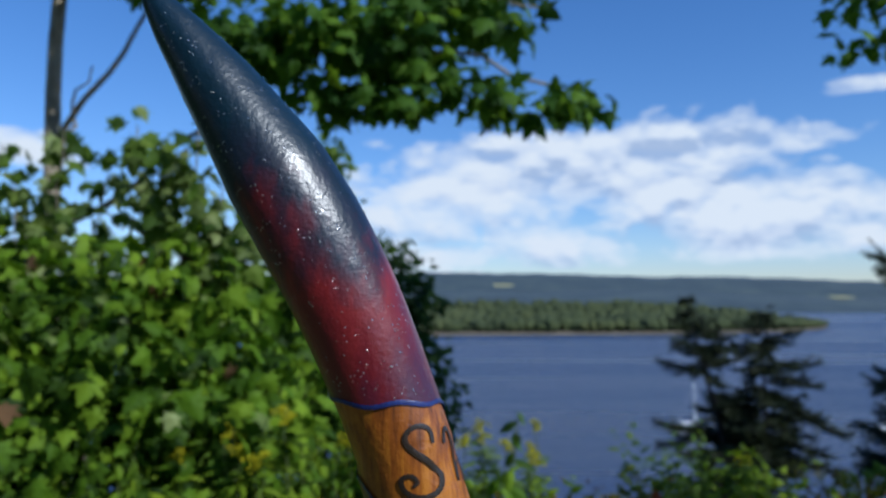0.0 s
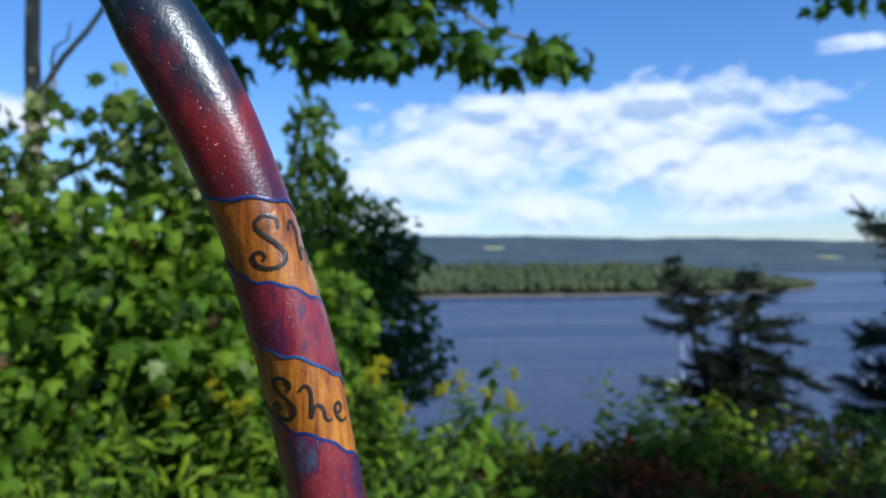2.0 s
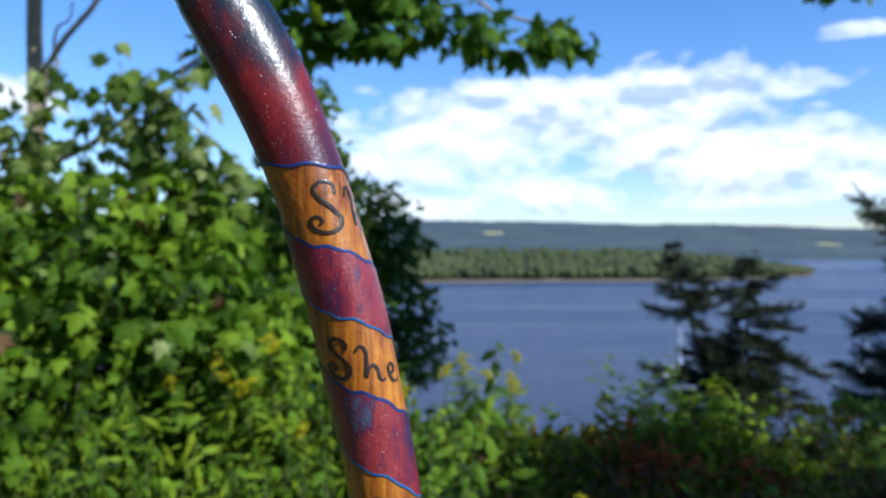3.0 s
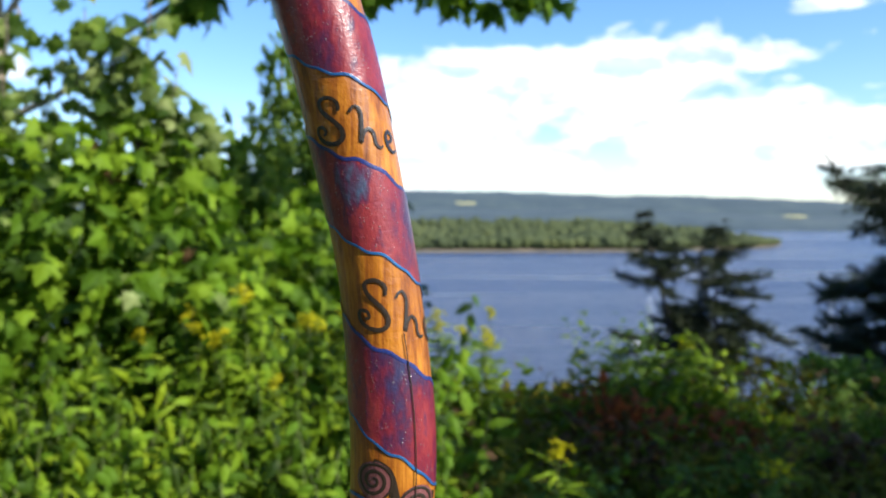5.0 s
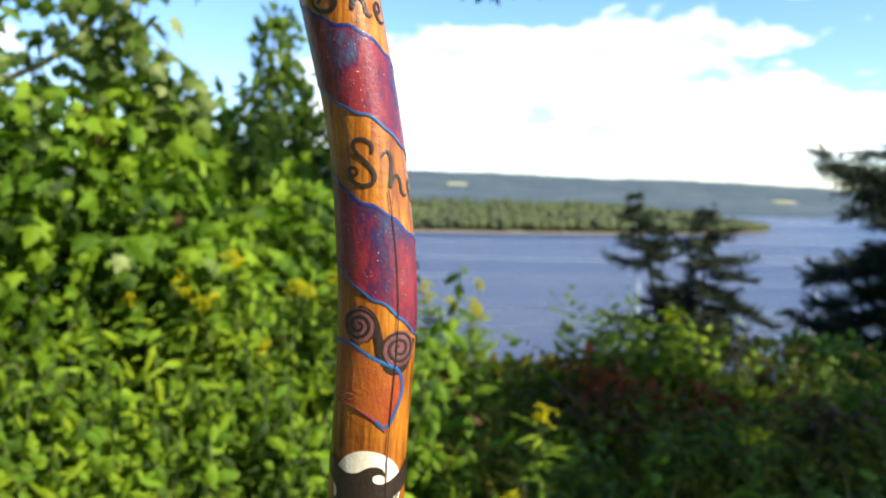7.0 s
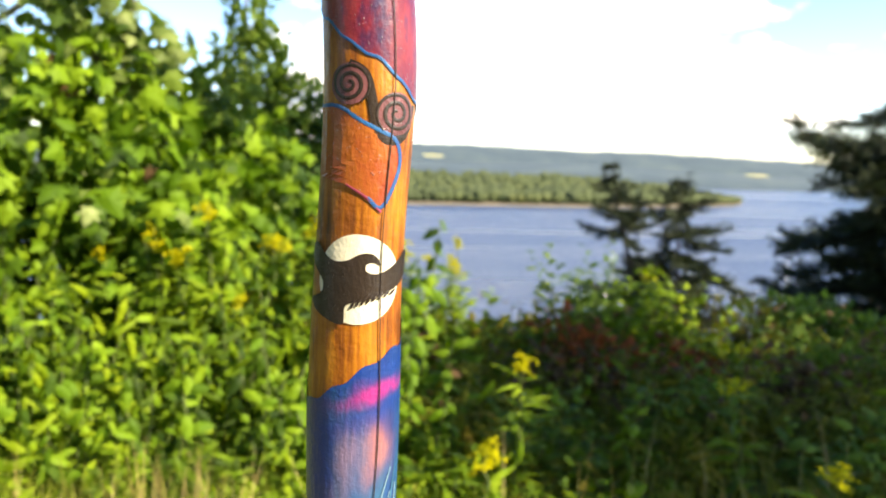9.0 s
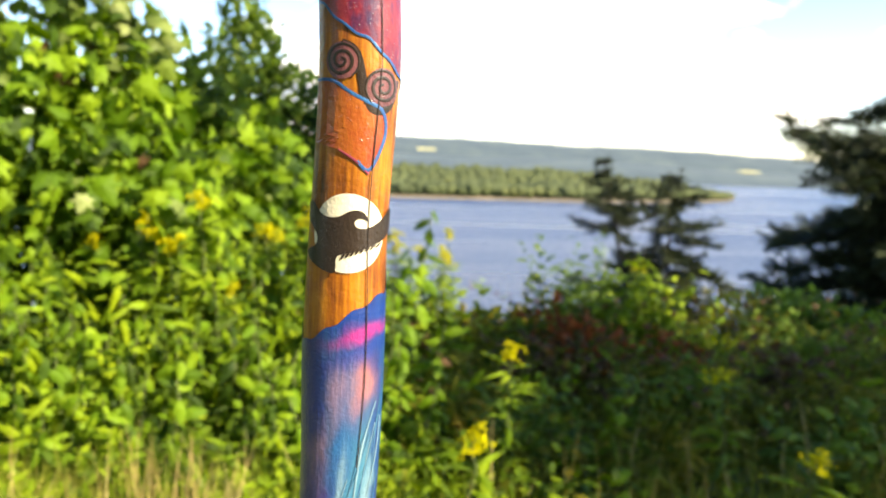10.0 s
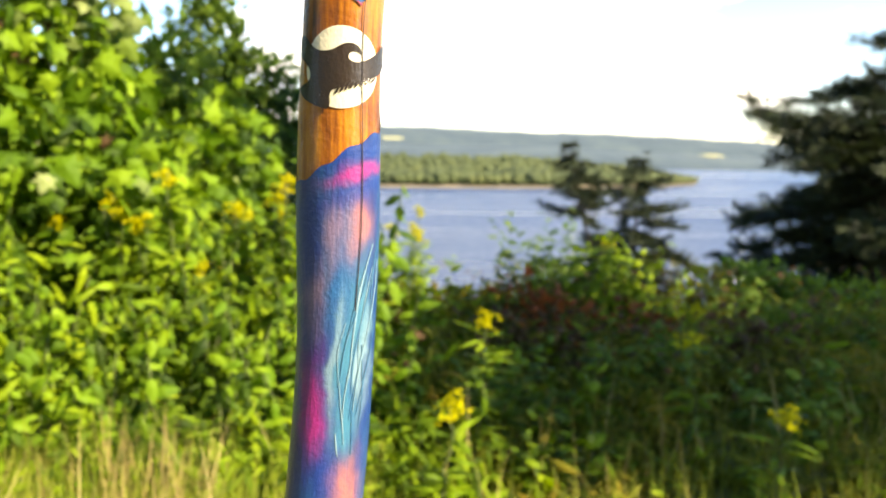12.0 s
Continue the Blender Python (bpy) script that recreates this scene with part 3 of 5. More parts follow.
def broadleaf(name, base, label, trunk, limbs, blobs, count, size, mat, template, seedv, droop=0.5, group="", hollow=0.5, bark=BARK, single=0):
    """A tree: trunk and limbs as tapered tubes, a crown of separate leaves."""
    rng = np.random.default_rng(seedv)
    tree = thing(name, base, label, "shrub" if "shrub" in name else "tree", group)
    o = np.array(base, float)
    pts, rad = trunk
    smooth(mesh_object("trunk", *tube(np.array(pts) - o, rad, 12), bark, tree))
    for a, b, sag, r in limbs:
        smooth(mesh_object("limb", *tube(bend(np.array(a) - o, np.array(b) - o, sag, 9, 0.03, rng), (r, r * 0.35), 8), bark, tree))
    P, d = foliage(rng, blobs, count, hollow)
    fwd, up = leaf_ways(rng, d, droop)
    near = np.argsort(P[:, 1] + P[:, 2] * 0.5 + np.abs(P[:, 0]) * 0.2)[:single]
    single_leaves(rng, tree, P[near] - o, fwd[near], up[near], size, template, mat)
    rest = np.setdiff1d(np.arange(count), near)
    P, fwd, up, count = P[rest], fwd[rest], up[rest], len(rest)
    V, F = scatter(template, P - o, fwd, up, size * rng.uniform(0.6, 1.25, count))
    tagged(mesh_object("crown", V, F, mat, tree), kind="stuff")
    return tree


def curve(*pts, n=14):
    P = np.array(pts, float)
    s = np.linspace(0, 1, len(P))
    q = np.linspace(0, 1, n)
    out = np.stack([np.interp(q, s, P[:, i]) for i in range(3)], -1)
    out[1:-1] = (out[:-2] + 2 * out[1:-1] + out[2:]) / 4
    return out


# maple standing behind the thicket, with the bough that hangs into the view
maple_blobs = [(-1.3, 5.2, 3.4, 0.36, 0.35, 0.24), (-0.75, 5.1, 3.42, 0.45, 0.45, 0.28), (-0.25, 5.0, 3.36, 0.36, 0.4, 0.26), (-0.75, 5.1, 3.04, 0.30, 0.35, 0.14), (-0.33, 5.0, 2.98, 0.30, 0.35, 0.12),
               (0.05, 5.0, 3.08, 0.22, 0.3, 0.09), (0.22, 5.0, 2.98, 0.26, 0.3, 0.10), (0.52, 5.0, 2.90, 0.27, 0.25, 0.13), (0.85, 5.0, 2.94, 0.24, 0.25, 0.09), (0.32, 5.1, 3.5, 0.32, 0.35, 0.11),
               (0.05, 5.1, 3.66, 0.4, 0.4, 0.15), (-1.4, 5.3, 2.95, 0.24, 0.22, 0.12), (0.0, 5.5, 4.0, 0.7, 0.6, 0.2),
               (-3.0, 6.4, 5.4, 1.0, 0.9, 0.6), (-2.2, 5.8, 4.4, 0.8, 0.7, 0.4)]
maple = broadleaf("maple_tree", (-3.25, 6.2, -0.1), "slender maple with a leafy bough hanging over the view",
                  (curve((-3.25, 6.2, -0.1), (-3.2, 6.2, 1.2), (-3.12, 6.2, 2.4), (-3.16, 6.2, 3.6), (-3.05, 6.2, 5.2)), (0.10, 0.075, 0.06, 0.05)),
                  [((-3.12, 6.2, 2.2), (-1.0, 5.2, 3.35), -0.05, 0.032), ((-1.0, 5.2, 3.35), (0.9, 5.0, 2.95), 0.12, 0.022), ((-0.6, 5.15, 3.45), (0.7, 5.1, 3.6), 0.06, 0.016),
                   ((-3.13, 6.2, 2.9), (-2.0, 5.9, 4.3), 0.0, 0.03), ((-2.2, 5.8, 2.62), (-1.35, 5.3, 2.98), 0.0, 0.012), ((-3.14, 6.2, 2.8), (-2.75, 6.0, 3.5), 0.0, 0.02)],
                  maple_blobs, 3300, 0.15, MAPLE, MAPLE_T, 22, 0.85, hollow=0.1, bark=TRUNK, single=180)

# tree behind the thicket, its crown stepping down towards the river; its lit part gets lighter leaf, its shaded part
# darker
broadleaf("olive_tree", (-1.45, 8.6, -0.9), "lit left and top of the tall tree behind the thicket, in lighter leaf", (curve((-1.45, 8.6, -0.9), (-1.4, 8.6, 1.0), (-1.35, 8.6, 3.2)), (0.08, 0.05, 0.015)),
          [((-1.4, 8.6, 0.8), (-0.9, 8.5, 1.6), 0.05, 0.025), ((-1.4, 8.6, 1.4), (-1.9, 8.6, 2.0), 0.05, 0.025)],
          [(-1.32, 8.6, 3.05, 0.26, 0.3, 0.48), (-1.3, 8.6, 2.5, 0.46, 0.45, 0.42), (-1.2, 8.5, 2.0, 0.6, 0.5, 0.42), (-1.35, 8.5, 1.4, 0.85, 0.6, 0.55), (-1.6, 8.6, 0.6, 1.0, 0.7, 0.7)],
          4200, 0.12, MIDLEAF, OVAL_T, 32, hollow=0.35)
# right part of that tree, with its shade put into the leaf colour
broadleaf("dark_tree", (-0.8, 8.9, -1.0), "shaded right side of the same dense tree, its shade painted as darker leaf", (curve((-0.8, 8.9, -1.0), (-0.8, 8.9, 0.6), (-0.75, 8.9, 2.0)), (0.09, 0.06, 0.02)),
          [((-0.8, 8.9, 0.5), (-0.4, 8.8, 1.3), 0.05, 0.03), ((-0.8, 8.9, 0.2), (-0.3, 8.8, 0.4), 0.05, 0.03)],
          [(-0.8, 8.9, 2.1, 0.55, 0.5, 0.32), (-0.55, 8.8, 1.75, 0.5, 0.5, 0.3), (-0.9, 8.9, 1.4, 0.8, 0.7, 0.5), (-0.6, 8.8, 1.0, 0.68, 0.6, 0.5), (-0.4, 8.8, 0.45, 0.62, 0.6, 0.45),
           (-1.2, 8.9, 0.4, 1.0, 0.8, 0.8), (-2.4, 9.0, 1.2, 1.1, 0.8, 0.9)], 8000, 0.11, SHADED_LEAF, OVAL_T, 31)

# young maple filling the gap between the thicket and the tree's dark half
broadleaf("young_maple_tree", (-1.4, 6.1, -0.1), "young maple in bright leaf behind the thicket", (curve((-1.4, 6.1, -0.1), (-1.38, 6.1, 1.0), (-1.35, 6.1, 2.1)), (0.03, 0.02, 0.006)),
          [((-1.4, 6.1, 0.7), (-1.0, 6.1, 1.4), 0.03, 0.012), ((-1.38, 6.1, 1.0), (-1.7, 6.1, 1.7), 0.03, 0.012)],
          [(-1.33, 6.0, 1.82, 0.45, 0.4, 0.40), (-1.5, 6.0, 1.2, 0.65, 0.45, 0.55), (-0.95, 6.1, 1.35, 0.38, 0.35, 0.36), (-1.75, 6.1, 2.05, 0.3, 0.3, 0.25)], 1100, 0.13, MIDLEAF, MAPLE_T, 35, 0.6, hollow=0.2)

# maple beside the meadow; one bough reaches into the view, its crown shades the brow
broadleaf("maple_tree", (5.6, 4.3, 0.0), "maple with a bough reaching over the meadow", (curve((5.6, 4.3, 0), (5.5, 4.3, 2.5), (5.3, 4.3, 5.0), (5.2, 4.3, 7.5)), (0.16, 0.12, 0.08, 0.03)),
          [((5.45, 4.3, 3.4), (2.75, 5.0, 3.5), 0.25, 0.04), ((5.3, 4.3, 4.5), (4.2, 3.5, 6.4), 0.1, 0.05), ((5.3, 4.3, 5.0), (6.6, 4.6, 6.8), 0.1, 0.05)],
          [(2.78, 5.0, 3.32, 0.28, 0.25, 0.15), (3.0, 5.0, 3.5, 0.35, 0.3, 0.2), (2.75, 5.0, 3.68, 0.3, 0.3, 0.12), (3.8, 4.8, 3.95, 0.7, 0.5, 0.25),
           (5.2, 4.2, 6.6, 1.8, 1.6, 1.3), (4.2, 3.4, 6.6, 1.1, 1.0, 0.8)], 3400, 0.14, MAPLE, MAPLE_T, 41, 0.7, hollow=0.15)
broadleaf("maple_tree", (8.6, -0.45, 0), "full-crowned maple standing beside the meadow", (curve((8.6, -0.45, 0), (8.5, -0.45, 2.5), (8.4, -0.45, 5), (8.3, -0.35, 7.5)), (0.2, 0.15, 0.1, 0.03)),
          [((8.5, -0.45, 3), (6.8, 0.15, 5.2), 0.2, 0.06), ((8.4, -0.45, 3.8), (9.8, -1.25, 6.2), 0.1, 0.06), ((8.4, -0.45, 4.2), (8, 1.15, 6.4), 0.1, 0.05)],
          [(6.9, -0.5, 5.5, 0.9, 0.8, 0.9), (7.9, -0.5, 5.7, 1.1, 0.85, 1.0), (8.9, -0.45, 5.6, 1.1, 0.9, 0.9), (9.8, -0.4, 5.3, 0.9, 0.8, 0.8), (9.1, 1.6, 5.7, 1.0, 0.8, 0.8), (6.5, -0.45, 5.4, 0.6, 0.6, 0.6), (8.1, -0.6, 6.8, 0.8, 0.7, 0.5)],
          4900, 0.24, MAPLE, MAPLE_T, 43, 0.6, hollow=0.2)


# unseen trees added behind and beside the path to cut the skylight and darken the staff's left
for i, (x, y, h) in enumerate(((-6.5, 1.0, 8.0), (-6.0, -4.5, 9.0), (-2.5, -7.5, 9.5), (1.5, -8.5, 9.0), (-9.5, 6.0, 9.0))):
    broadleaf("maple_tree", (x, y, 0.0), "unseen broad maple added round the clearing to block skylight", (curve((x, y, 0), (x + 0.1, y, h * 0.4), (x, y + 0.1, h * 0.9)), (0.2, 0.14, 0.03)),
              [((x, y, h * 0.3), (x + 1.4, y + 0.4, h * 0.55), 0.1, 0.06), ((x, y, h * 0.35), (x - 1.3, y - 0.6, h * 0.6), 0.1, 0.06), ((x, y, h * 0.4), (x + 0.2, y + 1.3, h * 0.65), 0.1, 0.05)],
              [(x, y, h * 0.65, 2.2, 2.0, h * 0.25), (x + 1.2, y + 0.4, h * 0.45, 1.6, 1.5, h * 0.2), (x - 1.2, y - 0.5, h * 0.45, 1.6, 1.5, h * 0.2), (x, y, h * 0.22, 2.0, 1.8, h * 0.2)],
              4200, 0.34, MAPLE, OVAL_T, 300 + i, 0.5, "trees round the clearing", 0.3)


def spruce(at, top, spread, seedv, label, step=0.42, lean=0.0, grow=0.62, broken=(0, 0)):
    """A wind-worn spruce: a trunk with uneven tiers of boughs that sag and lift at their tips, each carrying flat fans of twigs."""
    rng = np.random.default_rng(seedv)
    foot = float(ground_z(np.array(at[0]), np.array(at[1])))
    tree = thing("spruce_tree", (at[0], at[1], foot), label, "tree", "spruces on the bluff")
    H = top - foot
    stem = curve((-lean, 0, 0), (-lean * 0.5, 0, H * 0.55), (0.0, 0, H), n=20)
    smooth(mesh_object("trunk", *tube(stem, (0.014 * H, 0.009 * H, 0.010), 10), SPRUCE_BARK, tree))
    pos, fwd, up, size = [], [], [], []
    down = 0.12
    while down < H * 0.9:
        z = H - down
        x0 = float(np.interp(z, stem[:, 2], stem[:, 0]))
        reach = spread * (1 - math.exp(-grow * down)) + 0.10
        for b in range(rng.integers(8, 12)):
            a = rng.uniform(0, 2 * math.pi)
            if broken[0] < down < broken[1] and math.cos(a) < 0.3 and rng.random() < 0.9:
                continue
            L = reach * (0.3 + 0.95 * rng.random() ** 1.3)
            dx, dy = math.cos(a), math.sin(a)
            rise = rng.normal(0.16, 0.24) + 0.5 * math.exp(-down * 1.5)
            n_ = max(4, int(L * 7))
            q = np.linspace(0, 1, n_)
            P = np.stack([x0 + dx * L * q, dy * L * q, z + rng.normal(0, 0.22) * min(1.0, down) + L * (rise * q - 0.55 * q * q + 0.30 * q ** 4)], -1)
            mesh_object("bough", *tube(P, (0.010 + 0.011 * L, 0.004), 5), SPRUCE_BARK, tree)
            for i in range(1, n_):
                side_len = 0.20 + 0.30 * L * (1 - 0.75 * q[i]) * min(1.0, 2.2 * q[i])
                for side in (-1, -1, 0, 1, 1):
                    w = np.array([dx * 0.8 - side * dy + rng.normal(0, 0.2), dy * 0.8 + side * dx + rng.normal(0, 0.2), 0.02 + rng.normal(0, 0.38)])
                    pos.append(P[i] + rng.normal(0, 0.03, 3)), fwd.append(w), up.append((rng.normal(0, 0.7), rng.normal(0, 0.7) - 0.4, 0.8))
                    size.append(min(0.62, side_len) * rng.uniform(0.6, 1.25))
        down += step * rng.uniform(0.6, 1.4) * (0.55 + 0.45 * min(1.0, down))
    V, F = scatter(SPRAY_T, pos, fwd, up, size)
    tagged(mesh_object("needles", V, F, NEEDLE, tree), kind="stuff")
    return tree


spruce((8.45, 27.0), 1.85, 1.9, 51, "dark spruce on the slope, narrow leaning tip, some boughs broken", 0.52, -2.4, 0.5, (2.7, 4.6))
spruce((11.3, 27.6), 1.30, 2.1, 52, "dark ragged spruce with sagging boughs", 0.55, -0.2, 0.85)
spruce((11.7, 15.0), 3.95, 3.5, 53, "tall dense dark spruce on the brow", 0.40, 0.0, 0.6)
spruce((14.6, 18.5), 3.4, 3.0, 54, "dark spruce standing behind a taller one", 0.42)


# ---- the thicket of young maples ----
rngt = np.random.default_rng(61)
thicket_blobs = [(-2.9, 4.6, 1.25, 0.9, 0.7, 0.65), (-2.2, 4.5, 1.3, 0.75, 0.6, 0.62), (-1.65, 4.4, 1.35, 0.62, 0.5, 0.62), (-1.25, 4.35, 1.15, 0.5, 0.45, 0.6), (-1.0, 4.3, 0.75, 0.42, 0.4, 0.55),
                 (-1.9, 4.1, 0.7, 0.9, 0.45, 0.65), (-2.8, 4.2, 0.7, 0.9, 0.6, 0.7), (-2.5, 4.7, 1.75, 0.45, 0.4, 0.3), (-1.45, 4.6, 1.7, 0.35, 0.35, 0.28), (-3.6, 4.8, 1.3, 1.0, 0.8, 0.8), (-0.75, 5.4, 1.25, 0.38, 0.35, 0.42)]
thicket = thing("maple_shrub", (-1.9, 4.4, 0.0), "dense thicket of young maples in full green leaf", "shrub")
o = np.array((-1.9, 4.4, 0.0))
for i in range(9):
    bl = thicket_blobs[i]
    a = np.array((-1.9 + 0.5 * (bl[0] + 1.9), 4.45 + rngt.normal(0, 0.1), 0.0))
    smooth(mesh_object("stem", *tube(bend(a - o, np.array(bl[:3]) + (0, 0, 0.3) - o, 0.1, 9, 0.02, rngt), (0.022, 0.006), 7), BARK, thicket))
P, d = foliage(rngt, thicket_blobs, 5600, 0.4)
P += rngt.normal(0, 0.06, P.shape)
P[:, 2] = np.maximum(P[:, 2], 0.08)
fwd, up = leaf_ways(rngt, d, 0.85, (0.3, -0.5, 0.6), 0.95)
near = np.argsort(P[:, 1] + rngt.normal(0, 0.08, len(P)))[:280]
far = np.setdiff1d(np.arange(len(P)), near)
V, F = scatter(MAPLE_T, P[far] - o, fwd[far], up[far], 0.122 * rngt.uniform(0.4, 1.5, len(far)))
tagged(mesh_object("crown", V, F, GREEN, thicket), kind="stuff")
pick = rngt.choice(len(P), 420, replace=False)
pick = pick[P[pick, 2] > 1.1]
turned, brown = pick[: len(pick) * 2 // 3], pick[len(pick) * 2 // 3:]
for sel, mt, lb in ((turned, PALE, "pale undersides of turned leaves"), (brown[:50], BROWN, "withered brown leaves")):
    V, F = scatter(MAPLE_T, P[sel] - o + d[sel] * 0.06, fwd[sel], up[sel], 0.11 * rngt.uniform(0.6, 1.2, len(sel)))
    tagged(mesh_object("leaves", V, F, mt, thicket, lb), kind="stuff")
single_leaves(rngt, thicket, P[near] - o, fwd[near], up[near], 0.14, MAPLE_T, GREEN)


def sapling(base, tips, count, size, seedv, label):
    """A thin open sapling: bare wands with pale leaves along their upper halves."""
    rng = np.random.default_rng(seedv)
    ob = thing("sapling_shrub", base, label, "sapling", "open saplings")
    b = np.array(base)
    pos, fwd, up = [], [], []
    for tip in tips:
        Q = bend((0, 0, 0), np.array(tip) - b, 0.12, 16, 0.012, rng)
        smooth(mesh_object("wand", *tube(Q, (0.014, 0.004), 6), BARK, ob))
        for k in range(count):
            s = rng.uniform(0.45, 1.0)
            i = min(14, int(s * 15))
            q = Q[i] + (Q[i + 1] - Q[i]) * rng.random() + rng.normal(0, 0.07, 3)
            pos.append(q), fwd.append(rng.normal(0, 0.6, 3) + (0, 0, -0.6)), up.append(rng.normal(0, 0.5, 3) + (0.1, -0.8, 0.4))
    pos, fwd, up = np.array(pos), np.array(fwd), np.array(up)
    pale = rng.random(len(pos)) < 0.42
    for sel, mat, lb in ((pale, PALE, "pale undersides of turned leaves"), (~pale, MIDLEAF, "olive green leaves")):
        V, F = scatter(MAPLE_T, pos[sel], fwd[sel], up[sel], size * rng.uniform(0.6, 1.2, sel.sum()))
        tagged(mesh_object("leaves", V, F, mat, ob, lb), kind="stuff")
    return ob


sapling((-1.75, 4.8, 0), [(-1.45, 4.6, 2.75), (-1.7, 4.7, 2.6), (-1.9, 4.8, 2.75), (-1.3, 4.6, 2.35), (-1.15, 4.6, 2.15)], 75, 0.14, 71, "open sapling with pale silvery leaves")
sapling((-2.6, 5.0, 0), [(-2.35, 4.8, 2.7), (-2.7, 4.9, 2.5), (-2.1, 4.9, 2.5), (-3.0, 5.0, 2.4)], 75, 0.14, 72, "tall open sapling with drooping pale leaves")

sapling((-3.4, 5.2, 0), [(-3.2, 5.0, 2.6), (-3.5, 5.1, 2.75), (-2.9, 5.1, 2.7), (-3.7, 5.0, 2.3), (-2.6, 5.1, 2.3)], 75, 0.135, 73, "open sapling with pale leaves beside a trunk")


# ---- meadow plants ----
def shrub(base, r, h, count, size, mat, tmpl, seedv, label, name="low_shrub"):
    rng = np.random.default_rng(seedv)
    ob = thing(name, base, label, "shrub", "low shrubs on the brow")
    blobs = [(rng.uniform(-0.6, 0.6) * r, rng.uniform(-0.5, 0.5) * r, h * rng.uniform(0.3, 0.75), r * 0.5, r * 0.45, h * 0.3) for _ in range(7)]
    blobs.append((0, 0, h * 0.3, r * 0.8, r * 0.7, h * 0.35))
    for bl in blobs[:6]:
        mesh_object("stem", *tube(bend((bl[0] * 0.2, bl[1] * 0.2, 0), (bl[0], bl[1], bl[2] + h * 0.25), 0.03, 7, 0.01, rng), (0.011, 0.003), 5), STEM, ob)
    P, d = foliage(rng, blobs, count, 0.3)
    P[:, 2] = np.maximum(P[:, 2], 0.03)
    fwd, up = leaf_ways(rng, d, 0.2)
    fwd[:, 2] += 0.5
    V, F = scatter(tmpl, P, fwd, up, size * rng.uniform(0.6, 1.3, count))
    tagged(mesh_object("leaves", V, F, mat, ob), kind="stuff")
    return ob


for i, (x, y, r, h) in enumerate(((-0.35, 5.3, 0.55, 0.66), (0.25, 5.6, 0.5, 0.48), (0.95, 5.5, 0.5, 0.36), (1.5, 5.2, 0.4, 0.55), (2.05, 5.5, 0.45, 0.30), (2.8, 5.3, 0.5, 0.54),
                                  (3.4, 5.6, 0.6, 0.52), (4.2, 5.4, 0.7, 0.48), (-0.55, 4.6, 0.45, 0.72), (3.0, 4.5, 0.5, 0.40), (2.2, 4.6, 0.45, 0.34), (0.6, 4.9, 0.42, 0.44))):
    shrub((x, y, -0.05), r, h, 800, 0.085, (MIDLEAF, WEED, BRUSH)[i % 3], LANCE_T if i % 2 else OVAL_T, 80 + i, "low green shrub on the brow of the bluff")
shrub((1.27, 4.35, 0), 0.36, 0.62, 420, 0.065, RUST, OVAL_T, 95, "low shrub with rust-red leaves", "rusty_shrub")
shrub((1.9, 4.3, 0), 0.25, 0.42, 200, 0.06, RUST, OVAL_T, 96, "low shrub with rust-red leaves", "rusty_shrub")


def goldenrod(height, seedv):
    """One goldenrod: a leafy stem with a branching plume of yellow bloom."""
    rng = np.random.default_rng(seedv)
    ob = thing("goldenrod", (0, 0, -30), "goldenrod with a lance-leaved stem and yellow plume", "wildflower", "goldenrods in the meadow")
    lean = rng.normal(0, 0.06, 2)
    Q = bend((0, 0, 0), (lean[0], lean[1], height), 0.0, 10, 0.008, rng)
    mesh_object("stem", *tube(Q, (0.006, 0.003), 5), STEM, ob)
    m = int(height * 60)
    s = rng.uniform(0.12, 0.9, m)
    a = rng.uniform(0, 2 * math.pi, m)
    pos = np.stack([np.interp(s, np.linspace(0, 1, 10), Q[:, i]) for i in range(3)], -1)
    fwd = np.stack([np.cos(a), np.sin(a), rng.uniform(-0.1, 0.6, m)], -1)
    V, F = scatter(LANCE_T, pos, fwd, np.tile((0, 0, 1.0), (m, 1)) + rng.normal(0, 0.2, (m, 3)), 0.15 * rng.uniform(0.6, 1.2, m))
    tagged(mesh_object("leaves", V, F, WEED, ob), kind="stuff")
    pos = []
    for b in range(9):
        a = rng.uniform(0, 2 * math.pi)
        L = rng.uniform(0.03, 0.075)
        for q in np.linspace(0.1, 1, 11):
            pos.append((lean[0] + math.cos(a) * L * q + rng.normal(0, 0.006), lean[1] + math.sin(a) * L * q + rng.normal(0, 0.006), height - 0.06 + b * 0.008 + L * (0.7 * q - 0.8 * q * q) + rng.normal(0, 0.006)))
    pos = np.array(pos)
    V, F = scatter(BUD_T, pos, rng.normal(0, 1, pos.shape), rng.normal(0, 1, pos.shape) + (0, -0.3, 0.6), 0.016 * rng.uniform(0.6, 1.3, len(pos)))
    tagged(mesh_object("flower_head", V, F, YELLOW, ob, "yellow flower plume"), kind="stuff")
    return ob


rngg = np.random.default_rng(101)
protos = [goldenrod(h, 110 + i) for i, h in enumerate((1.08, 0.95, 0.8, 0.62, 0.45))]
spots = []
for i in range(15):      # the lit stand in front of the thicket
    x = rngg.uniform(-1.75, -0.2)
    spots.append((x, 3.5 + rngg.uniform(0, 0.7) + 0.15 * abs(x + 0.9), rngg.choice([0, 0, 1, 1, 2])))
for i in range(9):      # along the brow
    spots.append((rngg.uniform(-0.4, 0.6), rngg.uniform(4.4, 5.3), rngg.choice([1, 2, 2])))
for i in range(4):      # scattered low ones
    spots.append((rngg.uniform(-1.6, 3.0), rngg.uniform(2.9, 4.6), rngg.choice([3, 4, 4])))
spots += [(0.59, 4.9, 1), (0.56, 2.95, 2), (0.34, 2.45, 4), (1.52, 2.45, 4), (1.85, 4.85, 2)]
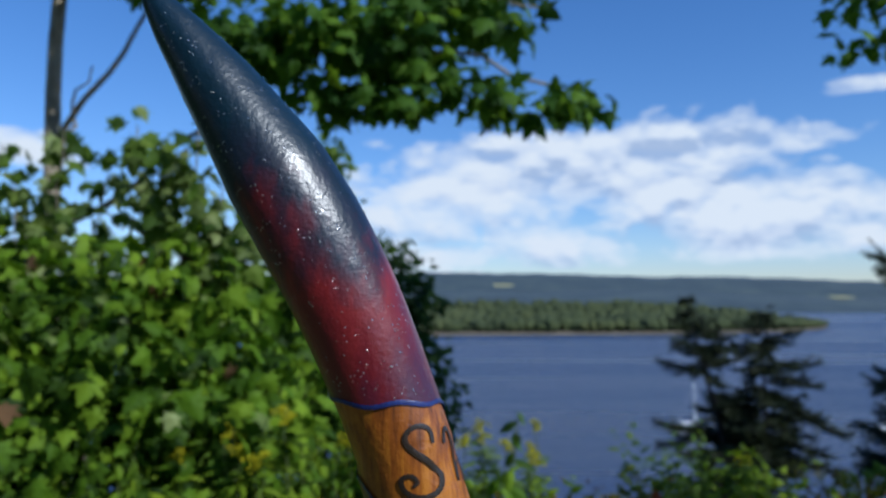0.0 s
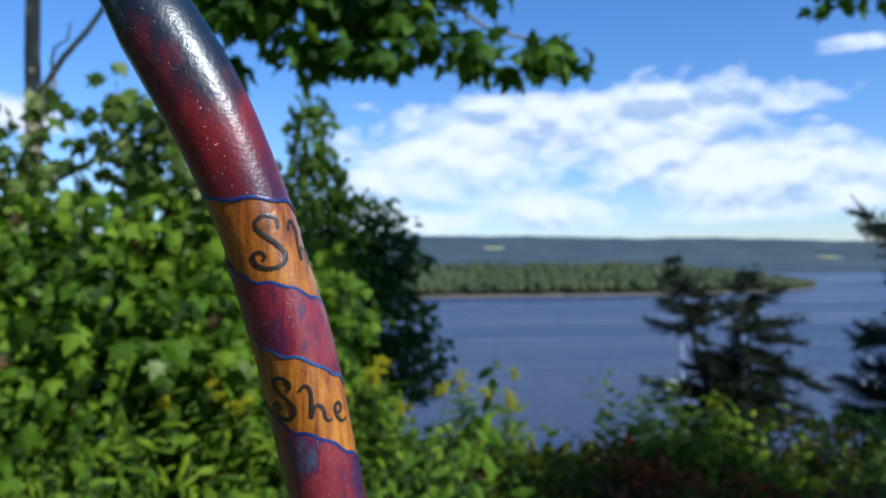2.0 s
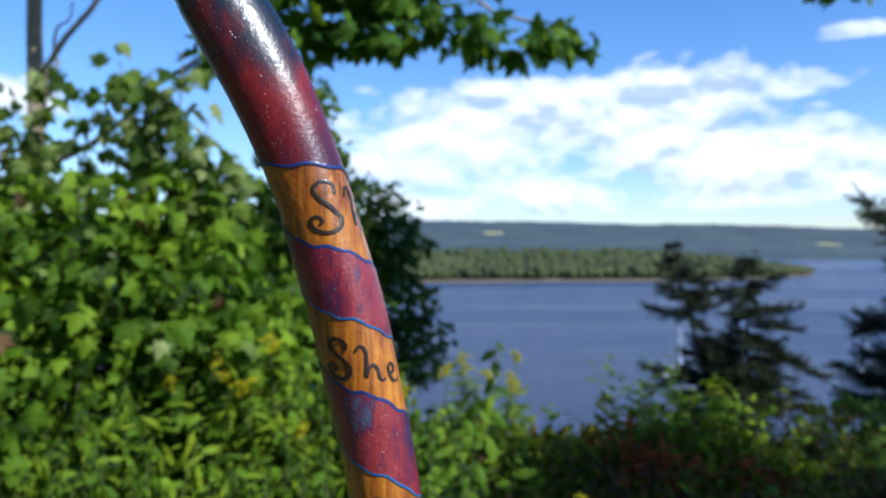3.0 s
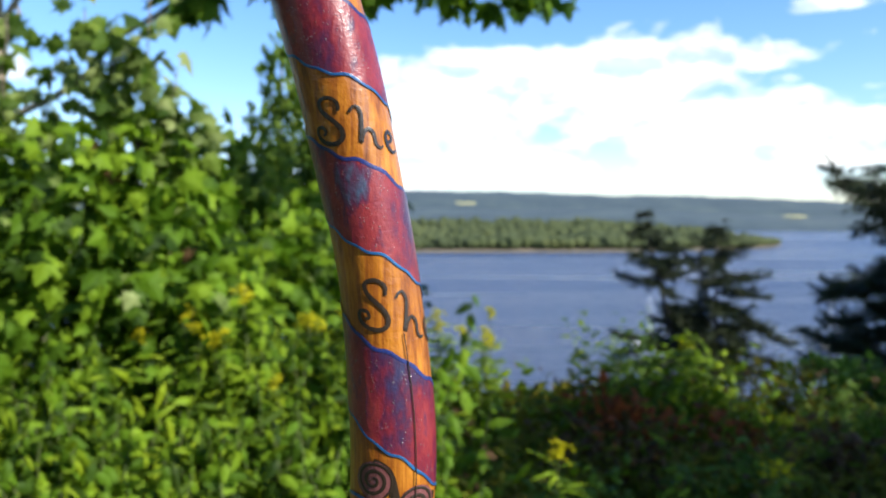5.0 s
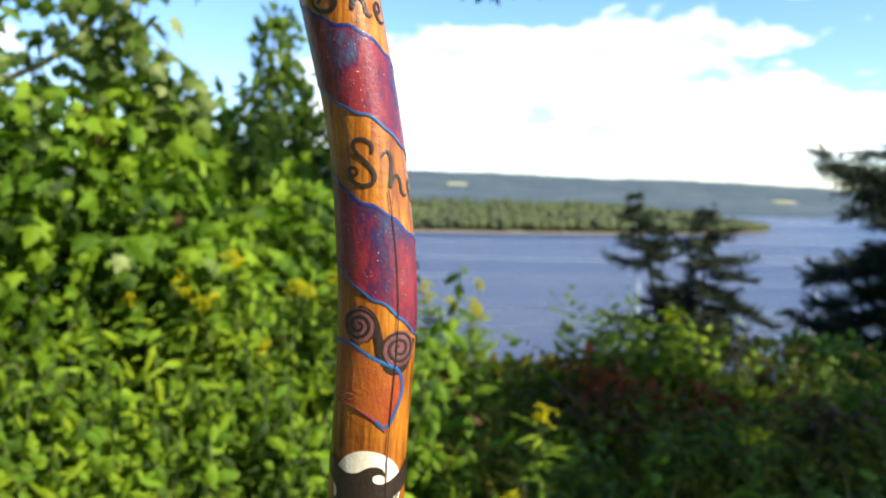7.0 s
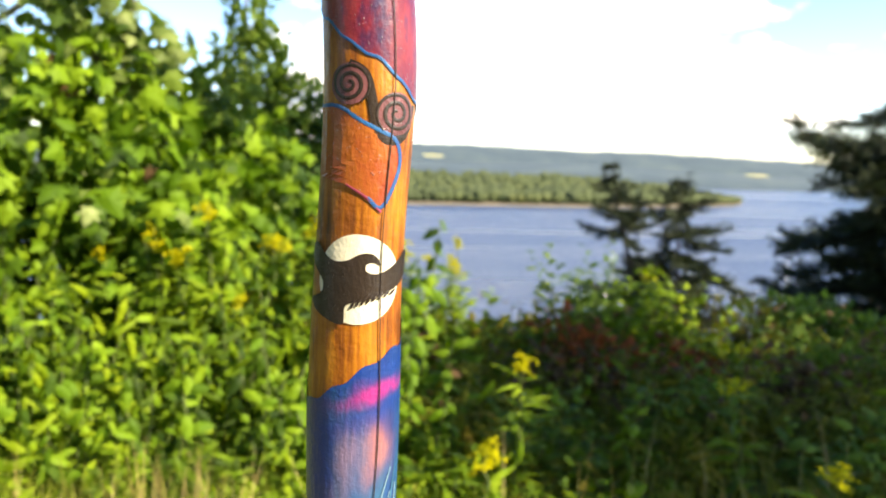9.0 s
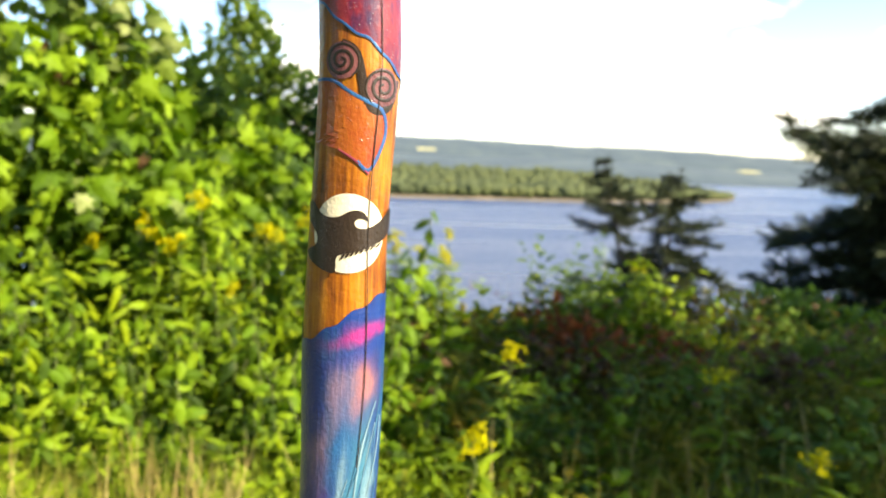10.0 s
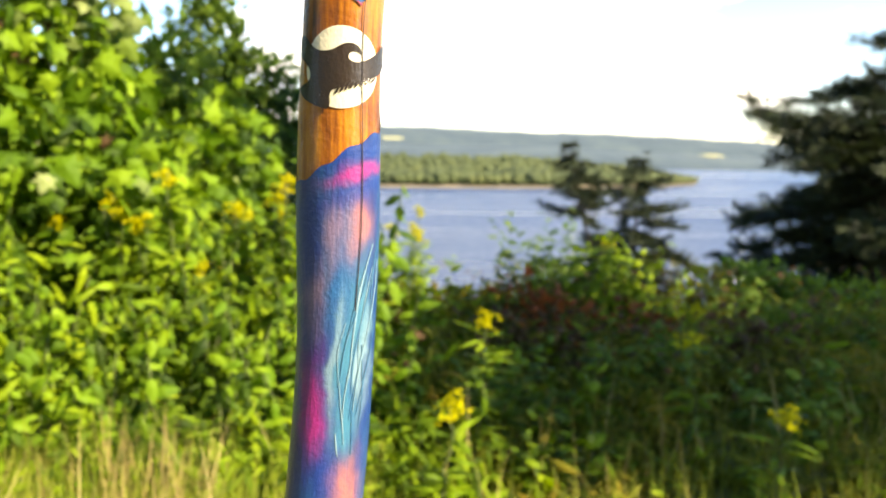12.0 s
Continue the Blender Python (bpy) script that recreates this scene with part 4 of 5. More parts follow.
for x, y, k in spots:
    s = rngg.uniform(0.88, 1.1)
    m = Matrix.Translation((x, y, float(ground_z(np.array(x), np.array(y))))) @ Matrix.Rotation(rngg.uniform(0, 6.28), 4, "Z") @ Matrix.Scale(s, 4)
    c = copy_thing(protos[k], m)
for p in protos:
    for ch in list(p.children_recursive) + [p]:
        bpy.data.objects.remove(ch, do_unlink=True)

# leafy weeds, uncountable
m = 3600
wx = rngg.uniform(-2.6, 4.2, m)
wy = 2.6 + 3.4 * rngg.random(m) ** 1.3
wh = rngg.uniform(0.15, 0.5, m) * np.interp(wy, [2.6, 3.4, 4.0, 6.0], [0.55, 1.0, 1.2, 1.0]) * np.where((wx < -0.25) & (wy > 3.2), 1.75, np.where(wx > 0.5, 0.68, 1.0))
keep = rngg.random(m) < 0.97
pos, fwd, size = [], [], []
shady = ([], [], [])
for x, y, h in zip(wx[keep], wy[keep], wh[keep]):
    g = float(ground_z(np.array(x), np.array(y)))
    l = rngg.normal(0, 0.08, 2)
    if x < 0.2 and math.sin(x * 11 + 2.5 * math.sin(y * 5)) * math.cos(y * 8 + x * 4) > 0.30:
        continue
    big = rngg.choice((0.6, 0.8, 1.0, 1.5))
    for q in np.linspace(0.15, 1.0, 13):
        a = rngg.uniform(0, 6.28)
        if x > 0.35 and (math.sin(x * 9 + 2 * math.sin(y * 4)) * math.cos(y * 7 + x * 3) > 0.15):
            continue
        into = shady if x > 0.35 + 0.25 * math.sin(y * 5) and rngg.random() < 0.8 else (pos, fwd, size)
        into[0].append((x + l[0] * q, y + l[1] * q, g + h * q))
        into[1].append((math.cos(a), math.sin(a), rngg.choice((rngg.uniform(-2.6, -0.4), rngg.uniform(-0.6, 0.9)))))
        into[2].append(big * rngg.uniform(0.07, 0.16) * (1.15 - 0.5 * q))
V, F = scatter(LANCE_T, pos, fwd, np.tile((0.3, -0.7, 0.8), (len(pos), 1)) + rngg.normal(0, 0.4, (len(pos), 3)), size)
tagged(mesh_object("weeds", V, F, WEED), "lush yellow-green leafy weeds in the sun", "weeds", kind="stuff")
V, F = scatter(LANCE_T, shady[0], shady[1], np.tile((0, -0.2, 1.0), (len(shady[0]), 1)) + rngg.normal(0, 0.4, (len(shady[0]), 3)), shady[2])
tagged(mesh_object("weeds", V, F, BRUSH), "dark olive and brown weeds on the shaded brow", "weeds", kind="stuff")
WEED_T = fan([(0, 0), (0.17, 0.2), (0.24, 0.45), (0.13, 0.8), (0, 1.0), (-0.13, 0.8), (-0.24, 0.45), (-0.17, 0.2)])
pos, fwd, up, size, canes = [], [], [], [], []
for i in range(270):
    x = rngg.uniform(-2.3, 0.2) + 0.12 * math.sin(i * 1.7)
    y = rngg.uniform(3.0, 4.15)
    h = (0.36 + 0.5 * np.clip((y - 3.0) / 0.8, 0, 1) + 0.12 * np.clip(x + 1.2, 0, 1)) * rngg.uniform(0.5, 1.15)
    lean = rngg.normal(0, 0.09, 2)
    Q = bend((x, y, 0.0), (x + lean[0], y + lean[1], h), 0.0, 8, 0.01, rngg)
    canes.append(tube(Q, (0.006, 0.003), 4))
    big = rngg.uniform(0.7, 1.3)
    for k, q in enumerate(np.linspace(0.15, 1.0, int(11 + h * 10))):
        a = k * 2.4 + rngg.normal(0, 0.4)
        pos.append([np.interp(q, np.linspace(0, 1, 8), Q[:, j]) for j in range(3)])
        fwd.append((math.cos(a), math.sin(a) * 0.7, rngg.uniform(-2.0, 0.4)))
        up.append((rngg.normal(0.25, 0.4), rngg.normal(-0.8, 0.4), rngg.normal(0.7, 0.3)))
        size.append(big * rngg.uniform(0.07, 0.15) * (1.1 - 0.45 * q))
V, F = scatter(WEED_T, pos, fwd, up, size)
tagged(mesh_object("brambles", V, F, GREEN), "tall bright green leafy weeds in the sun", "weeds", kind="stuff")
V, F = join(canes)
tagged(mesh_object("weed_stems", V, F, STEM), "thin green stems of the tall weeds", "weeds", kind="stuff")
m = 900
a = rngg.uniform(0.2, 4.2, m)
pos = np.stack([a, rngg.uniform(3.2, 5.6, m), rngg.uniform(0.1, 0.55, m)], -1)
V, F = scatter(OVAL_T, pos, rngg.normal(0, 1, (m, 3)), rngg.normal(0, 0.5, (m, 3)) + (0, 0, 1), rngg.uniform(0.03, 0.06, m))
tagged(mesh_object("withered_leaves", V, F, BROWN), "withered reddish leaves among the weeds", "weeds", kind="stuff")


# clumps of upright leafy stems on the brow, the tallest standing against the river
rngc = np.random.default_rng(171)
clumps = [(0.42, 4.75, 0.64, WEED), (0.15, 4.6, 0.66, WEED), (0.95, 4.9, 0.50, MIDLEAF), (1.36, 4.95, 0.92, MIDLEAF), (1.52, 4.9, 0.72, MIDLEAF), (1.2, 4.9, 0.62, BRUSH), (2.0, 4.95, 0.62, WEED), (1.80, 4.85, 0.78, WEED), (1.62, 4.7, 0.62, WEED), (2.8, 4.9, 0.55, MIDLEAF), (3.3, 4.9, 0.52, BRUSH)]
clumps += [(rngc.uniform(0.3, 3.9), rngc.uniform(2.7, 4.7), rngc.uniform(0.2, 0.52), (BRUSH, MIDLEAF, BRUSH, BRUSH, WEED)[k % 5]) for k in range(54)]
clumps += [(rngc.uniform(0.9, 3.6), rngc.uniform(3.9, 4.6), rngc.uniform(0.3, 0.5), BROWN) for k in range(6)]
growth = {}
for cx, cy, ch, mat in clumps:
    for k in range(rngc.integers(11, 18)):
        x, y = cx + rngc.normal(0, 0.12), cy + rngc.normal(0, 0.09)
        h = ch * rngc.uniform(0.6, 1.08)
        tip = rngc.normal(0, 0.07, 2)
        g = float(ground_z(np.array(x), np.array(y)))
        for j, q in enumerate(np.arange(0.12, 1.0, 0.035 / h)):
            a = j * 2.4 + rngc.normal(0, 0.3)
            P_, F_, U_, S_ = growth.setdefault(mat, ([], [], [], []))
            P_.append((x + tip[0] * q * q, y + tip[1] * q * q, g + h * q))
            F_.append((math.cos(a), math.sin(a), rngc.uniform(-0.5, 1.0)))
            U_.append((rngc.normal(0.2, 0.4), rngc.normal(-0.5, 0.4), 0.8))
            S_.append(rngc.uniform(0.07, 0.14) * (1.15 - 0.55 * q))
for mat, (P_, F_, U_, S_) in growth.items():
    V, F = scatter(LANCE_T if mat is BRUSH else WEED_T, P_, F_, U_, S_)
    tagged(mesh_object("weeds", V, F, mat), "clumps of upright leafy weeds on the brow", "weeds", kind="stuff")


def blades(name, count, xr, yr, hr, mat, label):
    x, y = rngg.uniform(*xr, count), rngg.uniform(*yr, count)
    tuft = rngg.normal(0, 0.085, (count, 2))
    x, y = np.round(x / 0.17) * 0.17 + tuft[:, 0], np.round(y / 0.17) * 0.17 + tuft[:, 1]
    pos = np.stack([x, y, ground_z(x, y) - 0.01], -1)
    a = rngg.uniform(0, 6.28, count)
    t = rngg.uniform(0.05, 0.8, count)
    fwd = np.stack([np.cos(a) * t, np.sin(a) * t, np.ones(count)], -1)
    up = np.stack([np.cos(a), np.sin(a), np.zeros(count)], -1) + rngg.normal(0, 0.4, (count, 3)) + (0, -0.5, 0)
    V, F = scatter(BLADE_T, pos, fwd, up, rngg.uniform(*hr, count))
    return tagged(mesh_object(name, V, F, mat), label, "grass", kind="stuff")


blades("grass", 13000, (-3.2, 3.6), (1.4, 4.6), (0.08, 0.32), GRASS, "rough green and yellowing meadow grass")
blades("dry_grass", 120, (-1.2, -0.15), (2.2, 2.95), (0.12, 0.48), STRAW, "tall dry straw-coloured grass stalks")
blades("dry_grass", 90, (-0.75, -0.5), (2.35, 2.6), (0.25, 0.5), STRAW, "tuft of dry straw-coloured grass")
blades("grass", 3000, (-1.7, 0.1), (1.9, 2.75), (0.14, 0.36), GRASS, "longer yellowing grass at the edge of the weeds")
blades("dry_grass", 240, (0.4, 2.8), (2.5, 4.2), (0.2, 0.5), STRAW, "dry grass stalks in the shade")


# ---- the painted walking staff, planted in the meadow ----
AXIS = [(0.0, -0.035, 0.445), (0.5, -0.03, 0.445), (0.9, -0.0195, 0.445), (1.091, -0.0096, 0.445), (1.186, -0.0047, 0.445), (1.282, -0.0002, 0.445), (1.377, 0.0029, 0.445), (1.473, -0.006, 0.445),
        (1.568, -0.0225, 0.443), (1.664, -0.0575, 0.436), (1.735, -0.101, 0.427), (1.772, -0.130, 0.422)]
ax = np.array([(x, y, z) for z, x, y in AXIS])
fine_z = np.linspace(0, 1.772, 400)
C = np.stack([np.interp(fine_z, ax[:, 2], ax[:, 0]), np.interp(fine_z, ax[:, 2], ax[:, 1]), fine_z], -1)
for _ in range(60):
    C[1:-1] = (C[:-2] + 2 * C[1:-1] + C[2:]) / 4
wob = 0.0015
C[:, 0] += wob * np.sin(fine_z * 23) * (fine_z < 1.6)
ARC = np.concatenate([[0], np.cumsum(np.linalg.norm(np.diff(C, axis=0), axis=1))])
LEN = ARC[-1]


def arc_of(z):
    return float(np.interp(z, C[:, 2], ARC))


TANG = np.gradient(C, axis=0)
TANG /= np.linalg.norm(TANG, axis=1)[:, None]
FRONT = np.array((0, -1.0, 0)) - TANG * (TANG @ np.array((0, -1.0, 0)))[:, None]
FRONT /= np.linalg.norm(FRONT, axis=1)[:, None]
RIGHT = np.cross(FRONT, TANG)
RIGHT *= np.sign(RIGHT[:, :1])


def staff_radius(th, s):
    """Knots, flats and swellings of a peeled natural pole."""
    r = np.interp(s, [0, 0.3, 1.2, 1.45, LEN - 0.105, LEN - 0.082, LEN - 0.042, LEN - 0.012, LEN], [0.0150, 0.0165, 0.0188, 0.0188, 0.0196, 0.0190, 0.0134, 0.0072, 0.0055])
    r = r * (1 + 0.035 * np.sin(2 * th + s * 9) + 0.025 * np.sin(s * 41 + 1.0) + 0.02 * np.cos(3 * th - s * 21))
    return r * np.where(s > LEN - 0.02, np.sqrt(np.clip(1 - ((s - LEN + 0.02) / 0.0215) ** 2, 0.0, 1)), 1.0)


def on_staff(th, s, off=0.0):
    th, s = np.asarray(th, float), np.asarray(s, float)
    def at(A):
        return np.stack([np.interp(s, ARC, A[:, i]) for i in range(3)], -1)
    r = (staff_radius(th, s) + off)[..., None]
    return at(C) + r * (at(FRONT) * np.cos(th)[..., None] + at(RIGHT) * np.sin(th)[..., None])


staff = thing("walking_staff", (0, 0, 0), "hand-painted wooden walking staff, varnished, with spiralling painted bands and lettering", "walking stick")


def sheet(name, th, lo, hi, rows, off, mat, label=""):
    """A coat of paint on the staff between two edges given over the angle."""
    k = np.linspace(0, 1, rows)[:, None]
    TH = np.repeat(np.asarray(th)[None], rows, 0)
    S = np.asarray(lo)[None] * (1 - k) + np.asarray(hi)[None] * k
    V = on_staff(TH, S, off).reshape(-1, 3)
    w = len(th)
    F = [(r * w + i, r * w + i + 1, (r + 1) * w + i + 1, (r + 1) * w + i) for r in range(rows - 1) for i in range(w - 1)]
    return smooth(mesh_object(name, V, F, mat, staff, label))


def stroke(name, pts, width, mat, off=0.0006, label="", parent=staff, taper=True):
    """A brush stroke on the staff: pts are (across, along) in millimetres from an anchor, already as (angle, arc)."""
    P = np.array(pts, float)
    for _ in range(2):      # round the corners
        Q = np.empty((2 * len(P) - 2, 2))
        Q[0::2] = P[:-1] * 0.75 + P[1:] * 0.25
        Q[1::2] = P[:-1] * 0.25 + P[1:] * 0.75
        P = np.vstack([P[:1], Q, P[-1:]])
    R0 = 0.0188
    flat = np.stack([P[:, 0] * R0, P[:, 1]], -1)
    T = np.gradient(flat, axis=0)
    T /= np.linalg.norm(T, axis=1)[:, None] + 1e-9
    Nn = np.stack([-T[:, 1], T[:, 0]], -1)
    u = np.linspace(0, 1, len(P))
    w = width * 0.5 * ((0.45 + 0.55 * np.sin(np.pi * np.clip(u * 0.9 + 0.08, 0, 1)) ** 0.7) if taper else np.ones(len(P)))
    L, M, R_ = flat + Nn * w[:, None], flat, flat - Nn * w[:, None]
    V = np.concatenate([on_staff(A[:, 0] / R0, A[:, 1], o_) for A, o_ in ((L, off * 0.8), (M, off), (R_, off * 0.8))])
    k = len(P)
    F = [(a * k + i, a * k + i + 1, (a + 1) * k + i + 1, (a + 1) * k + i) for a in range(2) for i in range(k - 1)]
    return smooth(mesh_object(name, V, F, mat, parent, label))


def cutout(name, outline, mat, off, label="", row=0.00016):
    """A painted shape of any outline in (angle, arc), laid in thin rows."""
    P = np.array(outline, float)
    for _ in range(2):
        P = np.stack([P * 0.75 + np.roll(P, -1, 0) * 0.25, P * 0.25 + np.roll(P, -1, 0) * 0.75], 1).reshape(-1, 2)
    Q = np.roll(P, -1, 0)
    V, F = [], []
    for s0 in np.arange(P[:, 1].min(), P[:, 1].max(), row):
        mid = s0 + row * 0.5
        hit = (P[:, 1] <= mid) != (Q[:, 1] <= mid)
        x = np.sort(P[hit, 0] + (mid - P[hit, 1]) / (Q[hit, 1] - P[hit, 1]) * (Q[hit, 0] - P[hit, 0]))
        for a, b in zip(x[0::2], x[1::2]):
            th = np.linspace(a, b, max(2, int((b - a) / 0.12) + 2))
            k, o_ = len(th), len(V)
            V += list(on_staff(th, np.full(k, s0), off)) + list(on_staff(th, np.full(k, s0 + row), off))
            F += [(o_ + i, o_ + i + 1, o_ + k + i + 1, o_ + k + i) for i in range(k - 1)]
    return smooth(mesh_object(name, V, F, mat, staff, label))


def patch(name, outline, mat, off, label=""):
    """A painted shape: an outline in (angle, arc), filled in rings from its middle."""
    P = np.array(outline, float)
    c = P.mean(0)
    rings = (0.0, 0.2, 0.4, 0.6, 0.8, 1.0)
    pts = np.concatenate([c + (P - c) * r for r in rings[1:]])
    V = np.vstack([on_staff(c[0], c[1], off)[None], on_staff(pts[:, 0], pts[:, 1], off)])
    k = len(P)
    F = [(0, 1 + i, 1 + (i + 1) % k) for i in range(k)]
    for r in range(4):
        F += [(1 + r * k + i, 1 + (r + 1) * k + i, 1 + (r + 1) * k + (i + 1) % k, 1 + r * k + (i + 1) % k) for i in range(k)]
    return mesh_object(name, V, F, mat, staff, label)


# the pole itself
TH = np.linspace(0, 2 * np.pi, 49)[:-1]
S = np.concatenate([np.linspace(0, LEN - 0.02, 330), LEN - 0.02 + 0.02 * np.sin(np.linspace(0.1, 1.57, 10))])
V = on_staff(np.repeat(TH[None], len(S), 0), np.repeat(S[:, None], 48, 1)).reshape(-1, 3)
F = [(i * 48 + j, i * 48 + (j + 1) % 48, (i + 1) * 48 + (j + 1) % 48, (i + 1) * 48 + j) for i in range(len(S) - 1) for j in range(48)]
F += [tuple(range(48))[::-1], tuple((len(S) - 1) * 48 + j for j in range(48))]
smooth(mesh_object("pole", V, F, WOOD, staff, "varnished orange-brown wooden pole"))

# heights of the band edges on the side that is looked at
sA, sB, sC, sD, sE, sF, sG = (arc_of(z) for z in (1.624, 1.585, 1.551, 1.515, 1.476, 1.433, 1.389))
sH = arc_of(1.261)
turn = np.linspace(-np.pi, 5 * np.pi, 200)
upper = np.interp(turn, [-2 * np.pi, 0, 2 * np.pi, 4 * np.pi, 6 * np.pi], [2 * sB - sD, sB, sD, sF, 2 * sF - sD])
lower = np.interp(turn, [-2 * np.pi, 0, 2 * np.pi, 4 * np.pi, 6 * np.pi], [2 * sC - sE, sC, sE, sG, 2 * sG - sE])
ripple = 0.0009 * np.sin(turn * 5) + 0.0006 * np.sin(turn * 11 + 1)
upper, lower = upper + ripple, lower - ripple[::-1]
for k, name in enumerate(("first", "second", "third")):
    sel = (turn >= (2 * k - 1) * np.pi - 0.05) & (turn <= (2 * k + 1) * np.pi + 0.05)
    sheet("painted_band", turn[sel], lower[sel], upper[sel], 9, 0.0004, BANDS, "glossy crimson and plum painted band")
stroke("band_edge", list(zip(turn, upper)), 0.0017, NAVY, 0.0006, "dark blue outline", taper=False)
stroke("band_edge", list(zip(turn, lower)), 0.0012, AZURE, 0.0006, "bright blue outline", taper=False)
half = np.linspace(-np.pi, np.pi, 60)
edgeA = sA - (sA - sC) * half / (2 * np.pi) * 0.55 + 0.0008 * np.sin(half * 6)
sheet("painted_tip", half, edgeA, np.full(60, LEN - 0.0006), 60, 0.0004, CRIMSON, "crimson paint running to dark teal at the tip")
stroke("band_edge", list(zip(half, edgeA)), 0.0017, NAVY, 0.0009, "dark blue outline", taper=False)

# blue and rose water painted round the lower part, rising in a wave behind the bird
edgeH = sH - 0.004 + 0.0135 * np.sin(half * 1.0 + 0.1) + 0.035 * np.clip(np.abs(half) - 1.4, 0, 2) + 0.001 * np.sin(half * 9)
sheet("painted_water", half, np.full(60, arc_of(0.62)), edgeH, 120, 0.0004, WATERY, "deep blue paint with rose and violet streaks")
rngs = np.random.default_rng(131)


# lettering: the same word on each wooden band, in a curled hand
def letters(th0, s0, size, tilt, spread=1.0):
    def run(pts, dx):
        out = []
        for x, y in pts:
            X = (x + dx) * size * spread
            out.append((th0 + X / 0.0188, s0 + y * size - tilt * X))
        return out
    cap = [(0.62, 0.74), (0.66, 0.95), (0.45, 1.05), (0.22, 0.92), (0.24, 0.70), (0.50, 0.50), (0.66, 0.28), (0.56, 0.02), (0.25, -0.06), (0.02, 0.08), (0.04, 0.30), (0.22, 0.34), (0.27, 0.2), (0.17, 0.15)]
    aitch = [(0.0, 0.72), (0.14, 0.92), (0.26, 0.80), (0.2, 0.4), (0.12, 0.0), (0.2, 0.28), (0.34, 0.44), (0.46, 0.32), (0.44, 0.08), (0.54, 0.0), (0.62, 0.08)]
    ee = [(0.04, 0.2), (0.26, 0.26), (0.32, 0.42), (0.18, 0.5), (0.04, 0.34), (0.08, 0.08), (0.26, 0.0), (0.44, 0.12)]
    stroke("letter_s", run(cap, 0.0), 0.0021, INK, label="black painted letter S")
    stroke("letter_h", run(aitch, 0.82), 0.0017, INK, label="black painted letter h")
    stroke("letter_e", run(ee, 1.52), 0.0017, INK, label="black painted letter e")


letters(-0.15, sB + 0.008, 0.0235, 0.20)
letters(-0.75, sD + 0.011, 0.019, 0.32)
letters(-0.55, sF + 0.013, 0.021, 0.34)


def spiral(th0, s0, r, turns, way, width, mat, off=0.0009, parent=staff):
    pts = []
    for q in np.linspace(0, 1, int(14 * turns)):
        a = way * q * turns * 2 * math.pi + 1.57
        pts.append((th0 + r * (0.12 + 0.88 * q) * math.cos(a) / 0.0188, s0 + r * (0.12 + 0.88 * q) * math.sin(a)))
    return stroke("spiral", pts, width, mat, off, parent=parent)


# the pair of scrolls under the last band
def disc(th0, s0, r, k=22):
    return [(th0 + r * math.cos(a) / 0.0188, s0 + r * math.sin(a)) for a in np.linspace(0, 2 * math.pi, k, endpoint=False)]


for th0, ds in ((-0.42, -0.012), (0.62, -0.023)):
    scroll = patch("scroll", disc(th0, sG + ds, 0.0085), SCROLL, 0.0006, "dull rose painted scroll")
    spiral(th0, sG + ds, 0.0088, 2.4, -1 if th0 < 0 else 1, 0.0016, INK, parent=scroll)
stroke("scroll_tail", [(-0.42, sG - 0.0035), (-0.05, sG - 0.007), (0.08, sG - 0.018), (0.2, sG - 0.030), (0.5, sG - 0.035), (0.9, sG - 0.031), (1.1, sG - 0.019)], 0.004, INK)
R0 = 0.0188
sO = arc_of(1.298)


def seen(*pts):
    """Points across the front of the staff (in radii from its middle) and along it (in radii from the moon's centre)."""
    return [(math.asin(max(-0.99, min(0.99, u))), sO + v * R0) for u, v in pts]


# red flame with a pointed lower corner, outlined in blue
flame = [(-0.95, 3.75), (-0.6, 3.75), (-0.2, 3.45), (0.25, 3.25), (0.62, 3.1), (0.72, 2.6), (0.62, 2.1), (0.40, 1.5), (0.1, 1.8), (-0.4, 2.05), (-0.95, 2.2)]
edge = np.array(seen(*flame))
edge = np.concatenate([edge + (np.roll(edge, -1, 0) - edge) * q for q in (0, 0.2, 0.4, 0.6, 0.8)]).reshape(5, -1, 2).transpose(1, 0, 2).reshape(-1, 2)
patch("painted_flame", edge, FLAME, 0.0005, "red and orange flame painted on the wood")
stroke("flame_edge", seen(*flame[:9]), 0.0016, AZURE, 0.0008, "blue outline", taper=False)
stroke("flame_edge", seen((0.40, 1.5), (0.1, 1.8), (-0.4, 2.05)), 0.0012, ROSE, 0.0008, "rose outline")

